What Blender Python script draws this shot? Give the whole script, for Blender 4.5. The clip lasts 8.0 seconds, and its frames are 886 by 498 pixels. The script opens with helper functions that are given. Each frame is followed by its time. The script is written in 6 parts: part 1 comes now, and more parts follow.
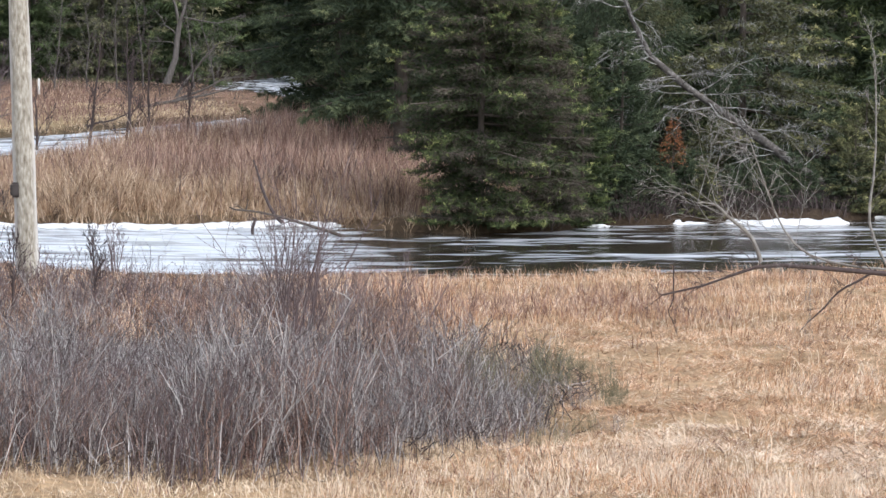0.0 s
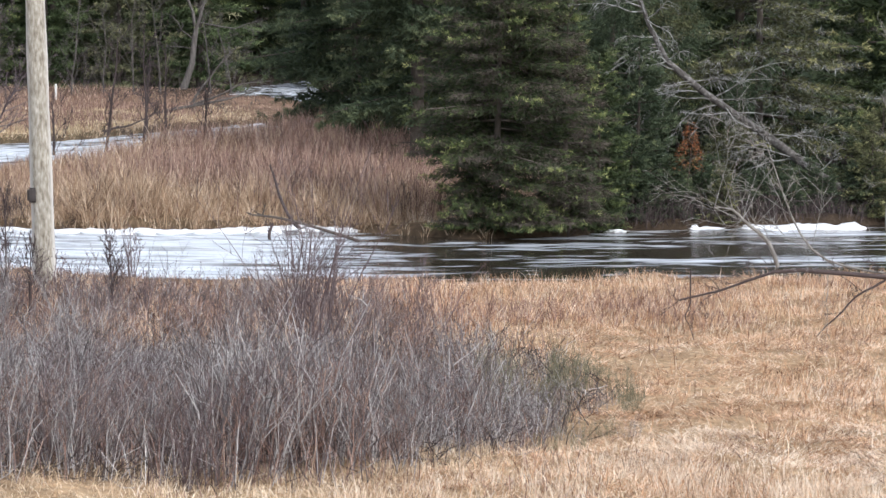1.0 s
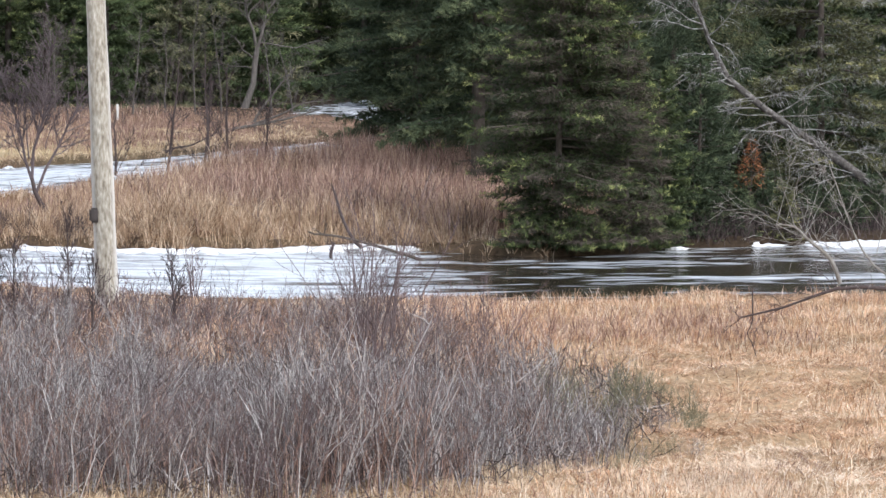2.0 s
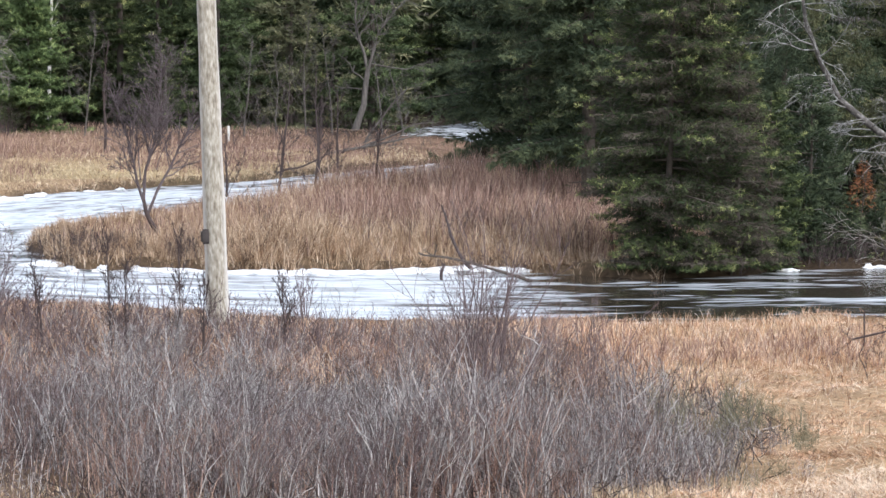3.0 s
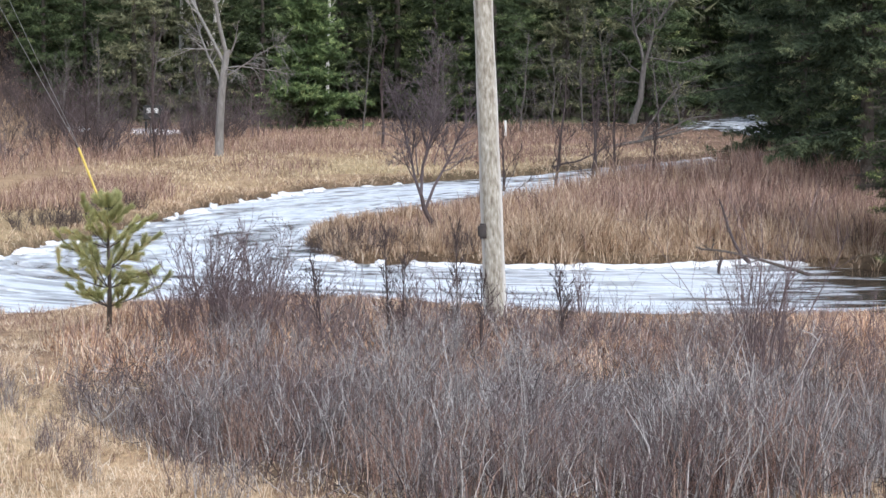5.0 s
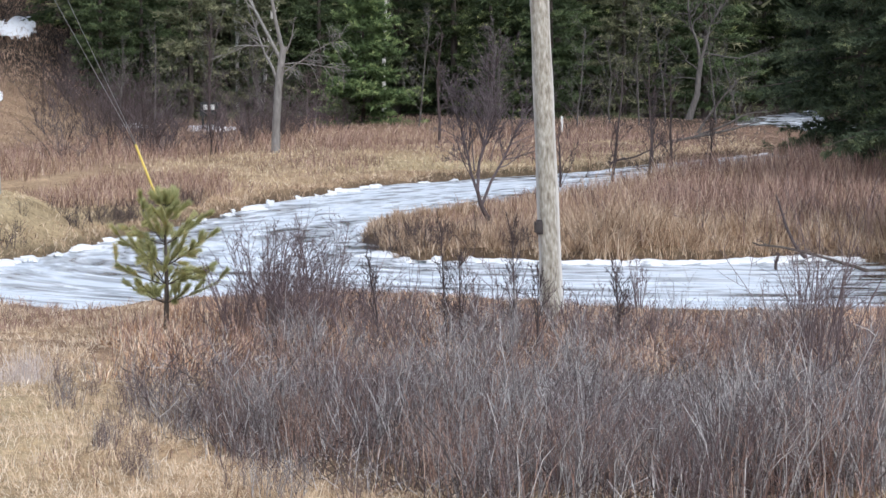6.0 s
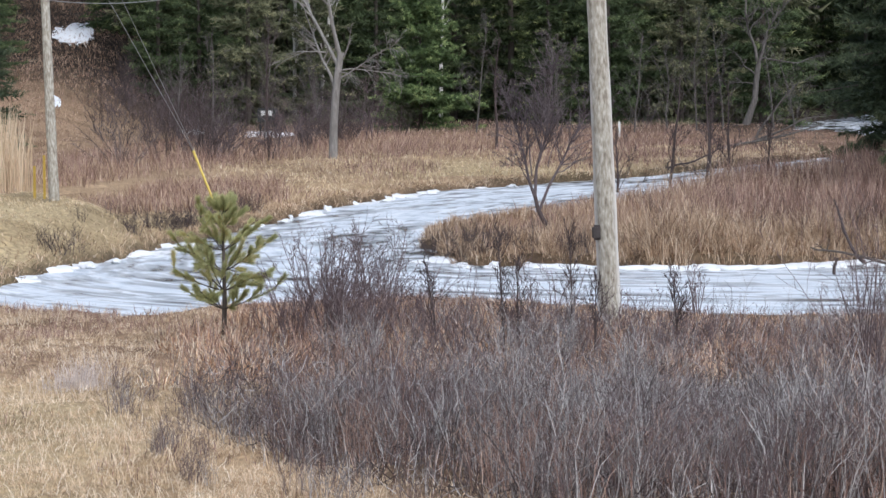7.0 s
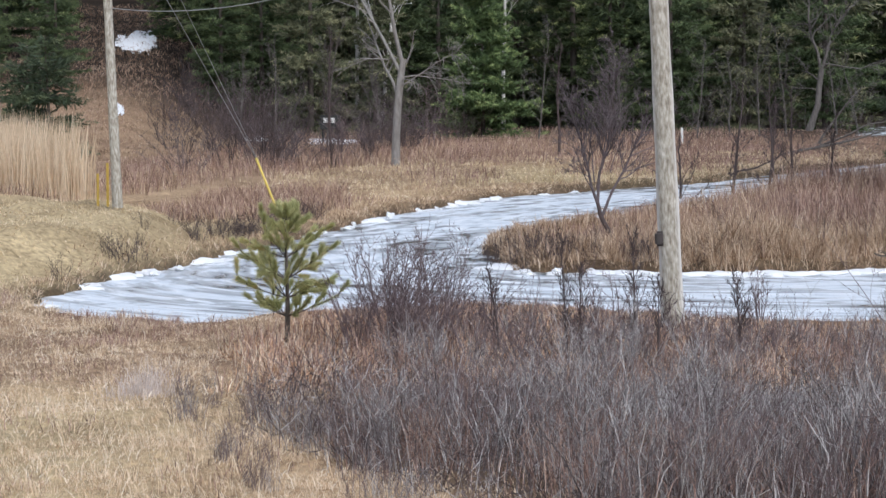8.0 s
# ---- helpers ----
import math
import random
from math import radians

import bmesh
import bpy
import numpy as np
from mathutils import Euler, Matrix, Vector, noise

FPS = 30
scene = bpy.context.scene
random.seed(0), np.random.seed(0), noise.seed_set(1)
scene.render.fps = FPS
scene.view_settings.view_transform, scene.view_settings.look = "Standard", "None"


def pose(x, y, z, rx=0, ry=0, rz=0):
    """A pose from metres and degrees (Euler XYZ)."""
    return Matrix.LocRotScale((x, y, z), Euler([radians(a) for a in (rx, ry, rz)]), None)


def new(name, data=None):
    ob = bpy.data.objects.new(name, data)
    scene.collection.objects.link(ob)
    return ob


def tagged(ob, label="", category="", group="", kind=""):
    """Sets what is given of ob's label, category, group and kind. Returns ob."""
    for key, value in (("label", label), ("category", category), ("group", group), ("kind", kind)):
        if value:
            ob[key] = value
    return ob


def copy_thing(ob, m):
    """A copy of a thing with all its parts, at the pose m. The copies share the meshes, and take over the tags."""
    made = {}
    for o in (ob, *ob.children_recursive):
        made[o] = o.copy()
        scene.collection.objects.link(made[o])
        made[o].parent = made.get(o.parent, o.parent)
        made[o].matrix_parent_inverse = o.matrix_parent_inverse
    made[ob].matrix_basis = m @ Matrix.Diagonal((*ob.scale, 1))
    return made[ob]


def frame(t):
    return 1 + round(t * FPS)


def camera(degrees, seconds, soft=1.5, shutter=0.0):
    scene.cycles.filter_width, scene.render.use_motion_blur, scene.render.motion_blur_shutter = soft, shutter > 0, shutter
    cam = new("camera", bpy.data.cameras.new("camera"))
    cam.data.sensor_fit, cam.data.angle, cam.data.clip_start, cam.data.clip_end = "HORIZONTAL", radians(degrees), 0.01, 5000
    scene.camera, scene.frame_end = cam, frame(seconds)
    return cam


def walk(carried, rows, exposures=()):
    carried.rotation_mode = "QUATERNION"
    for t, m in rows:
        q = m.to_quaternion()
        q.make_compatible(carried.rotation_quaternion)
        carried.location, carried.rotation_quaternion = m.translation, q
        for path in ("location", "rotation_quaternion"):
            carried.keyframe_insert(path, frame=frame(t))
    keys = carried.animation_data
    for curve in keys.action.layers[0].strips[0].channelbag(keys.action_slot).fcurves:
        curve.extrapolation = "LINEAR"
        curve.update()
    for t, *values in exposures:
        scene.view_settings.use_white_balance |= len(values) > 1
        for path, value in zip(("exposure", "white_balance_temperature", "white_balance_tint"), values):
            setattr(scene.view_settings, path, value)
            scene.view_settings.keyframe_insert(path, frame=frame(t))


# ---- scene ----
# ---- camera: a long lens that turns where it stands, on the road bank ----
EYE = 4.3
cam = camera(15.0, 8.0)
TURNS = [
    (0.0, 85.6092, -0.9298, -6.9669),
    (0.5, 85.6242, -0.8726, -6.8109),
    (1.0, 85.6915, -0.8872, -6.6846),
    (1.2, 85.7323, -0.8206, -6.6533),
    (2.3, 86.1114, -0.5453, -5.0891),
    (2.5, 86.1910, -0.5511, -4.7085),
    (3.0, 86.3382, -0.4733, -3.7816),
    (3.5, 86.4253, -0.3468, -2.9170),
    (4.0, 86.4466, -0.2187, -1.5653),
    (4.5, 86.3393, 0.0000, 0.0000),
    (4.7, 86.2802, -0.0148, 0.4611),
    (5.8, 86.1600, 0.1000, 1.6190),
    (6.0, 86.1543, 0.1176, 1.8688),
    (6.5, 86.1966, 0.2162, 2.3552),
    (7.0, 86.2512, 0.2855, 2.8396),
    (7.5, 86.3112, 0.2920, 3.2674),
    (8.0, 86.3727, 0.4663, 3.8974),
]
walk(cam, [(t, pose(0, 0, EYE, rx, ry, rz)) for t, rx, ry, rz in TURNS], exposures=[(0.0, 0.64, 6250, 10), (3.0, 0.76, 6200, 10), (4.5, 0.68, 6100, 10), (6.0, 0.46, 6000, 10), (8.0, 0.29, 6000, 10)])

# ---- world and sun: bright overcast ----
world = bpy.data.worlds.new("world")
scene.world = world
world.use_nodes = True
wn, wl = world.node_tree.nodes, world.node_tree.links
sky = wn.new("ShaderNodeTexSky")
sky.sky_type = "NISHITA"
sky.sun_disc = False
SUN_ELEV, SUN_TURN = radians(48), radians(150)
sky.sun_elevation, sky.sun_rotation = SUN_ELEV, SUN_TURN
sky.air_density, sky.dust_density, sky.ozone_density = 1.0, 1.5, 1.0
grey = wn.new("ShaderNodeHueSaturation")
grey.inputs["Saturation"].default_value = 0.45
wl.new(sky.outputs[0], grey.inputs["Color"])
wl.new(grey.outputs[0], wn["Background"].inputs[0])
wn["Background"].inputs[1].default_value = 0.15

sun = new("sun", bpy.data.lights.new("sun", "SUN"))
sun.data.energy, sun.data.angle, sun.data.color = 1.5, radians(15), (1.0, 0.97, 0.93)
to_sun = Vector((math.sin(SUN_TURN) * math.cos(SUN_ELEV), math.cos(SUN_TURN) * math.cos(SUN_ELEV), math.sin(SUN_ELEV)))
sun.matrix_world = Matrix.Translation((0, -20, 40)) @ to_sun.to_track_quat("Z", "Y").to_matrix().to_4x4()

# ---- tools ----
rng = np.random.default_rng(7)


def mix_ramp(nodes, stops):
    ramp = nodes.new("ShaderNodeValToRGB")
    els = ramp.color_ramp.elements
    while len(els) < len(stops):
        els.new(0.5)
    for e, (p, c) in zip(els, stops):
        e.position, e.color = p, (*c, 1)
    return ramp


def material(name, stops, rough=0.85, grain=(8.0, 0.35), bump=0.0, bump_scale=40.0, stretch=(1, 1, 1), island=0.75, metal=0.0, through_light=0.0, world_patch=0.0, patch=0.5, tip_tone=0.0):
    """Colour from a ramp, driven by each piece's own random number, fine grain and broad patches."""
    m = bpy.data.materials.new(name)
    m.use_nodes = True
    nodes, links = m.node_tree.nodes, m.node_tree.links
    bsdf = nodes["Principled BSDF"]
    bsdf.inputs["Roughness"].default_value, bsdf.inputs["Metallic"].default_value = rough, metal
    bsdf.inputs["Specular IOR Level"].default_value = 0.25
    coord = nodes.new("ShaderNodeTexCoord")
    place = nodes.new("ShaderNodeMapping")
    place.inputs["Scale"].default_value = stretch
    links.new(coord.outputs["Object"], place.inputs[0])
    noise_a = nodes.new("ShaderNodeTexNoise")
    noise_a.inputs["Scale"].default_value, noise_a.inputs["Detail"].default_value = grain[0], 6
    links.new(place.outputs[0], noise_a.inputs["Vector"])
    geo = nodes.new("ShaderNodeNewGeometry")

    def math_node(op, a, b):
        n = nodes.new("ShaderNodeMath")
        n.operation = op
        for i, v in enumerate((a, b)):
            if isinstance(v, (int, float)):
                n.inputs[i].default_value = v
            else:
                links.new(v, n.inputs[i])
        return n.outputs[0]

    centred = math_node("MULTIPLY", math_node("SUBTRACT", noise_a.outputs[0], 0.5), 2 * grain[1])
    value = math_node("ADD", math_node("ADD", math_node("MULTIPLY", math_node("SUBTRACT", geo.outputs["Random Per Island"], 0.5), island), 0.5), centred)
    if world_patch:
        noise_b = nodes.new("ShaderNodeTexNoise")
        noise_b.inputs["Scale"].default_value, noise_b.inputs["Detail"].default_value = world_patch, 6
        noise_b.inputs["Roughness"].default_value = 0.68
        links.new(geo.outputs["Position"], noise_b.inputs["Vector"])
        value = math_node("ADD", value, math_node("MULTIPLY", math_node("SUBTRACT", noise_b.outputs[0], 0.5), 2 * patch))
    if tip_tone:                                                          # needles are paler towards the tips, darkest in the heart
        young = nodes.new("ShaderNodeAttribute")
        young.attribute_name = "tip_tone"
        value = math_node("ADD", value, math_node("MULTIPLY", math_node("SUBTRACT", young.outputs["Fac"], 0.35), tip_tone))
    ramp = mix_ramp(nodes, stops)
    links.new(value, ramp.inputs[0])
    links.new(ramp.outputs[0], bsdf.inputs["Base Color"])
    if bump:
        fine = nodes.new("ShaderNodeTexNoise")
        fine.inputs["Scale"].default_value, fine.inputs["Detail"].default_value = bump_scale, 5
        links.new(place.outputs[0], fine.inputs["Vector"])
        bn = nodes.new("ShaderNodeBump")
        bn.inputs["Strength"].default_value, bn.inputs["Distance"].default_value = bump, 0.02
        links.new(fine.outputs[0], bn.inputs["Height"])
        links.new(bn.outputs[0], bsdf.inputs["Normal"])
    if through_light:
        tr = nodes.new("ShaderNodeBsdfTranslucent")
        links.new(ramp.outputs[0], tr.inputs[0])
        mx = nodes.new("ShaderNodeMixShader")
        mx.inputs[0].default_value = through_light
        links.new(bsdf.outputs[0], mx.inputs[1])
        links.new(tr.outputs[0], mx.inputs[2])
        links.new(mx.outputs[0], nodes["Material Output"].inputs[0])
    return m


def mesh_from(name, verts, quads=None, tris=None, mat=None, smooth=False):
    """A mesh from numpy arrays."""
    me = bpy.data.meshes.new(name)
    verts = np.asarray(verts, dtype=np.float32).reshape(-1, 3)
    quads = np.zeros((0, 4), np.int32) if quads is None else np.asarray(quads, np.int32).reshape(-1, 4)
    tris = np.zeros((0, 3), np.int32) if tris is None else np.asarray(tris, np.int32).reshape(-1, 3)
    me.vertices.add(len(verts))
    me.vertices.foreach_set("co", verts.ravel())
    loops = np.concatenate([quads.ravel(), tris.ravel()])
    me.loops.add(len(loops))
    me.loops.foreach_set("vertex_index", loops)
    starts = np.concatenate([np.arange(len(quads)) * 4, 4 * len(quads) + np.arange(len(tris)) * 3]).astype(np.int32)
    me.polygons.add(len(starts))
    me.polygons.foreach_set("loop_start", starts)
    if smooth:
        me.polygons.foreach_set("use_smooth", np.ones(len(starts), dtype=bool))
    me.update(calc_edges=True)
    me.validate()
    if mat:
        me.materials.append(mat)
    return me


class Heap:
    """Collects vertices and faces of many pieces into one mesh."""

    def __init__(self):
        self.v, self.q, self.t, self.n = [], [], [], 0

    def add(self, verts, quads=None, tris=None):
        verts = np.asarray(verts, float).reshape(-1, 3)
        if quads is not None:
            self.q.append(np.asarray(quads).reshape(-1, 4) + self.n)
        if tris is not None:
            self.t.append(np.asarray(tris).reshape(-1, 3) + self.n)
        self.v.append(verts)
        self.n += len(verts)

    def mesh(self, name, mat, smooth=False):
        return mesh_from(name, np.concatenate(self.v), np.concatenate(self.q) if self.q else None, np.concatenate(self.t) if self.t else None, mat, smooth)


def part(name, data, parent=None, label=""):
    ob = new(name, data)
    ob.parent = parent
    if label:
        tagged(ob, label)
    return ob


def hash01(ix, iy, seed):
    h = (ix.astype(np.int64) * 374761393 + iy.astype(np.int64) * 668265263 + seed * 1442695041) & 0x7FFFFFFF
    h = ((h ^ (h >> 13)) * 1274126177) & 0x7FFFFFFF
    return ((h ^ (h >> 16)) & 0xFFFF) / 65535.0


def vnoise(x, y, seed=0):
    """Smooth value noise, 0 to 1, one lump a metre."""
    x, y = np.asarray(x, float), np.asarray(y, float)
    ix, iy = np.floor(x), np.floor(y)
    fx, fy = x - ix, y - iy
    fx, fy = fx * fx * (3 - 2 * fx), fy * fy * (3 - 2 * fy)
    a, b = hash01(ix, iy, seed), hash01(ix + 1, iy, seed)
    c, d = hash01(ix, iy + 1, seed), hash01(ix + 1, iy + 1, seed)
    return (a * (1 - fx) + b * fx) * (1 - fy) + (c * (1 - fx) + d * fx) * fy


def step(a, b, x):
    t = np.clip((np.asarray(x, float) - a) / (b - a), 0, 1)
    return t * t * (3 - 2 * t)


def inside(px, py, poly):
    hit = np.zeros(np.shape(px), bool)
    for (x0, y0), (x1, y1) in zip(poly, poly[1:] + poly[:1]):
        if y0 != y1:
            hit ^= ((y0 > py) != (y1 > py)) & (px < (x1 - x0) * (py - y0) / (y1 - y0) + x0)
    return hit


def edge_distance(px, py, poly):
    best = np.full(np.shape(px), 1e9)
    for (x0, y0), (x1, y1) in zip(poly, poly[1:] + poly[:1]):
        dx, dy = x1 - x0, y1 - y0
        s = np.clip(((px - x0) * dx + (py - y0) * dy) / (dx * dx + dy * dy), 0, 1)
        best = np.minimum(best, (px - x0 - s * dx) ** 2 + (py - y0 - s * dy) ** 2)
    return np.sqrt(best)


# ---- the plan: shores of the creek, in metres ----
SOUTH_SHORE = [(-10.9, 55.0), (-9.5, 52.6), (-7.3, 50.6), (-6.4, 51.4), (-5.0, 53.0), (-3.5, 53.8), (-2.0, 53.4), (0.8, 50.9), (3.1, 50.2), (4.4, 50.9), (5.5, 50.7), (7.5, 50.4), (9.1, 50.9), (10.7, 51.5), (12.2, 52.0), (14.4, 51.8), (45, 49.5)]
EAST_SHORE = [(45, 76), (21, 69), (17.5, 67.4), (15.6, 65.6), (12.7, 64.9), (10.7, 64.2), (9.8, 62.7), (8.2, 61.9), (7.0, 62.2), (6.1, 63.4), (4.7, 64.6), (3.7, 63.5), (2.3, 63.0), (-0.3, 63.0), (-1.5, 63.8), (-2.6, 63.0), (-3.4, 66.0), (-3.9, 70.5)]
BACK_SHORE = [(-3.5, 74.0), (-2.4, 77.0), (-1.2, 80.0), (0.6, 84.0), (1.7, 87.0), (3.0, 91.0), (5.0, 96.0), (7.5, 101.0), (10.5, 106.0), (13.5, 113.0), (15.5, 130.0), (12.4, 152.0), (13.5, 174.0)]
NORTH_SHORE = [(9.0, 159.0), (7.3, 142.0), (10.2, 136.0), (10.5, 124.0), (8.4, 118.5), (6.1, 113.5), (3.0, 106.8), (0.8, 101.3), (-3.0, 95.8), (-4.9, 93.0), (-6.3, 87.3), (-7.1, 84.6), (-7.8, 78.5), (-8.3, 75.0), (-9.2, 69.4), (-9.6, 66.0), (-10.4, 62.9), (-10.9, 58.0)]
CREEK = SOUTH_SHORE + EAST_SHORE + BACK_SHORE + NORTH_SHORE
WATER_Z = -0.2
THICKET = [(-4.8, 37), (-3.9, 33.6), (-2.5, 30.6), (-0.6, 28.7), (1.3, 28.6), (3.3, 29.2), (4.3, 30.6), (5.3, 32.2), (6.1, 35.2), (5.8, 40.5), (4.6, 44.5), (2.5, 47.5), (-2, 48.5), (-4.6, 47.5), (-5.2, 43)]


def shore(x, y):
    """Metres from the water's edge: negative on the water."""
    x, y = np.asarray(x, float), np.asarray(y, float)
    wob = 0.35 * (vnoise(x * 1.3, y * 0.9, 3) - 0.5) + 0.2 * (vnoise(x * 3.7, y * 2.6, 4) - 0.5)
    d = edge_distance(x, y, CREEK)
    return np.where(inside(x, y, CREEK), -d, d) + wob


def height(x, y):
    """The ground's height."""
    x, y = np.asarray(x, float), np.asarray(y, float)
    z = 0.10 * (vnoise(x * 0.45, y * 0.35, 1) - 0.5) + 0.07 * (vnoise(x * 1.7, y * 1.4, 2) - 0.5) + 0.09 * (vnoise(x * 3.1, y * 2.4, 5) - 0.5)
    z = z + 2.7 * step(24, 9, y)                                        # road bank under the camera
    mound = step(1.0, 0.72, np.hypot((x + 15.8) / 6.6, (y - 68.5) / 10.5))
    z = z + (0.66 + 0.22 * (vnoise(x * 0.8, y * 0.5, 6) - 0.5)) * mound                                                # grassy bank round the far pole
    hill = step(-17, -25, x) * np.clip((y - 116) * 0.09, 0, 8)
    z = z + hill
    z = z + 0.02 * np.clip(np.hypot(x, y) - 210, 0, 900)
    s = shore(x, y)
    bank = WATER_Z + np.where(s > 0, 0.04 + 0.75 * np.abs(s) ** 0.8, 0.9 * s)
    return np.where(s > 1.2, z, np.maximum(np.minimum(z, bank), -1.3))


def scatter(n, poly, wet=0.1, weight=None, fade=1.2):
    """n places on land inside a polygon of the plan."""
    xs, ys = [p[0] for p in poly], [p[1] for p in poly]
    outx, outy, got = [], [], 0
    while got < n:
        px = rng.uniform(min(xs), max(xs), 2 * n)
        py = rng.uniform(min(ys), max(ys), 2 * n)
        rim = edge_distance(px, py, poly) + 1.4 * fade * (vnoise(px * 0.8, py * 0.6, 71) - 0.5)
        keep = inside(px, py, poly) & (rng.random(2 * n) < step(-0.1, fade, rim))
        if weight is not None:
            keep &= rng.random(2 * n) < weight(px, py)
        px, py = px[keep], py[keep]
        ok = shore(px, py) > wet
        px, py = px[ok], py[ok]
        outx.append(px), outy.append(py)
        got += len(px)
    return np.concatenate(outx)[:n], np.concatenate(outy)[:n]


def blades(heap, x, y, z, tall, wide, lean, toward, twist=None):
    """Grass blades: each a bent, tapering leaf of one quad and a tip."""
    n = len(x)
    face = rng.uniform(0, math.pi, n) if twist is None else twist
    sx, sy = np.cos(face) * wide / 2, np.sin(face) * wide / 2
    ox, oy = np.cos(toward) * lean * tall, np.sin(toward) * lean * tall
    up = tall * np.sqrt(np.clip(1 - np.minimum(lean, 0.97) ** 2, 0.03, 1))
    v = np.empty((n, 5, 3))
    v[:, 0] = np.c_[x - sx, y - sy, z]
    v[:, 1] = np.c_[x + sx, y + sy, z]
    v[:, 2] = np.c_[x + sx * 0.8 + ox * 0.38, y + sy * 0.8 + oy * 0.38, z + up * 0.6]
    v[:, 3] = np.c_[x - sx * 0.8 + ox * 0.38, y - sy * 0.8 + oy * 0.38, z + up * 0.6]
    v[:, 4] = np.c_[x + ox, y + oy, z + up]
    base = np.arange(n)[:, None] * 5
    heap.add(v, base + np.array([0, 1, 2, 3]), base + np.array([3, 2, 4]))


def tubes(heap, paths, radii, sides=3):
    """Tapering stems along paths (n, k, 3) with radii (n, k)."""
    paths, radii = np.asarray(paths, float), np.asarray(radii, float)
    n, k, _ = paths.shape
    d = paths[:, -1] - paths[:, 0]
    d /= np.linalg.norm(d, axis=1, keepdims=True) + 1e-9
    ref = np.where(np.abs(d[:, 2:3]) > 0.8, np.array([[1.0, 0, 0]]), np.array([[0, 0, 1.0]]))
    u = np.cross(d, ref)
    u /= np.linalg.norm(u, axis=1, keepdims=True) + 1e-9
    w = np.cross(d, u)
    ang = np.arange(sides) * 2 * math.pi / sides + rng.uniform(0, 6, (n, 1))
    ring = np.cos(ang)[:, :, None] * u[:, None] + np.sin(ang)[:, :, None] * w[:, None]
    v = paths[:, :, None] + ring[:, None] * radii[:, :, None, None]
    a = np.arange(sides)
    b = (a + 1) % sides
    cell = np.stack([a, b, b + sides, a + sides], 1)
    rings = (np.arange(k - 1) * sides)[:, None, None] + cell[None]
    quads = (np.arange(n) * k * sides)[:, None, None, None] + rings[None]
    heap.add(v, quads)


def unit(v):
    return v / (np.linalg.norm(v, axis=-1, keepdims=True) + 1e-9)


def grow(base, way, length, radius, levels, kids, spread=0.8, shrink=0.55, wander=0.12, lift=0.1, seed=1, sides=5, tip=0.25, first=0.3, thin=0.0035):
    """A bare tree: lists of paths and radii, level by level; each path has six points."""
    r = np.random.default_rng(seed)
    out = []
    front = [(np.array(base, float), unit(np.array(way, float)), length, radius)]
    for level in range(levels + 1):
        paths, radii, nxt = [], [], []
        for p, d, ln, rad in front:
            pts = [p]
            dd = d.copy()
            for i in range(5):
                dd = unit(dd + r.normal(0, wander, 3) + np.array([0, 0, lift * (1 if level else 0.3)]))
                pts.append(pts[-1] + dd * ln / 5)
            rs = rad * np.linspace(1, tip, 6)
            paths.append(pts), radii.append(rs)
            if level < levels:
                for _ in range(max(1, int(round(kids[level] * r.uniform(0.7, 1.3))))):
                    s = r.uniform(first if level == 0 else 0.2, 1.0) * 5
                    i = min(int(s), 4)
                    q = pts[i] + (pts[i + 1] - pts[i]) * (s - i)
                    axis = unit(pts[i + 1] - pts[i])
                    side = unit(np.cross(axis, r.normal(0, 1, 3)))
                    ang = spread * r.uniform(0.6, 1.25)
                    nd = unit(axis * math.cos(ang) + side * math.sin(ang))
                    nxt.append((q, nd, ln * shrink * r.uniform(0.5, 1.15) * (1.15 - 0.5 * s / 5), max(rs[i] * 0.55, thin)))
        out.append((np.array(paths), np.array(radii), max(3, sides - level)))
        front = nxt
    return out


def grown(heap, branches):
    for level, (paths, radii, sides) in enumerate(branches):
        pick = [0, 2, 5] if level > 1 else [0, 1, 3, 5] if level else [0, 1, 2, 3, 4, 5]
        tubes(heap, paths[:, pick], radii[:, pick], sides)


def slivers(heap, c, way, length, wide):
    """Far needle sprays: one slim leaf each."""
    n = len(c)
    way = unit(way)
    side = unit(np.cross(way, unit(rng.normal(0, 1, (n, 3))))) * (wide / 2)[:, None]
    v = np.stack([c - side, c + side, c + way * length[:, None]], 1)
    heap.add(v, None, np.arange(n)[:, None] * 3 + np.array([0, 1, 2]))

# ---- materials ----
STRAW = material("straw", [(0.0, (0.17, 0.085, 0.05)), (0.28, (0.54, 0.305, 0.172)), (0.6, (0.84, 0.57, 0.365)), (1.0, (0.98, 0.85, 0.68))], 0.8, (6, 0.15), island=1.1, through_light=0.2, world_patch=0.9, patch=1.1)
MEADOW = material("dry_meadow", [(0.0, (0.33, 0.23, 0.15)), (0.3, (0.66, 0.50, 0.335)), (0.65, (0.83, 0.66, 0.47)), (1.0, (0.98, 0.88, 0.74))], 0.8, (6, 0.15), island=0.85, through_light=0.2, world_patch=0.5, patch=0.42)
LAWN = material("olive_grass", [(0.0, (0.31, 0.225, 0.135)), (0.35, (0.64, 0.495, 0.305)), (0.7, (0.84, 0.685, 0.465)), (1.0, (0.95, 0.82, 0.64))], 0.8, (6, 0.15), island=0.8, through_light=0.2, world_patch=0.35, patch=0.5)
SEDGE = material("sedge", [(0.0, (0.10, 0.055, 0.034)), (0.35, (0.36, 0.242, 0.155)), (0.7, (0.66, 0.48, 0.325)), (1.0, (0.92, 0.76, 0.59))], 0.8, (6, 0.15), island=0.95, through_light=0.2, world_patch=1.1, patch=0.55)
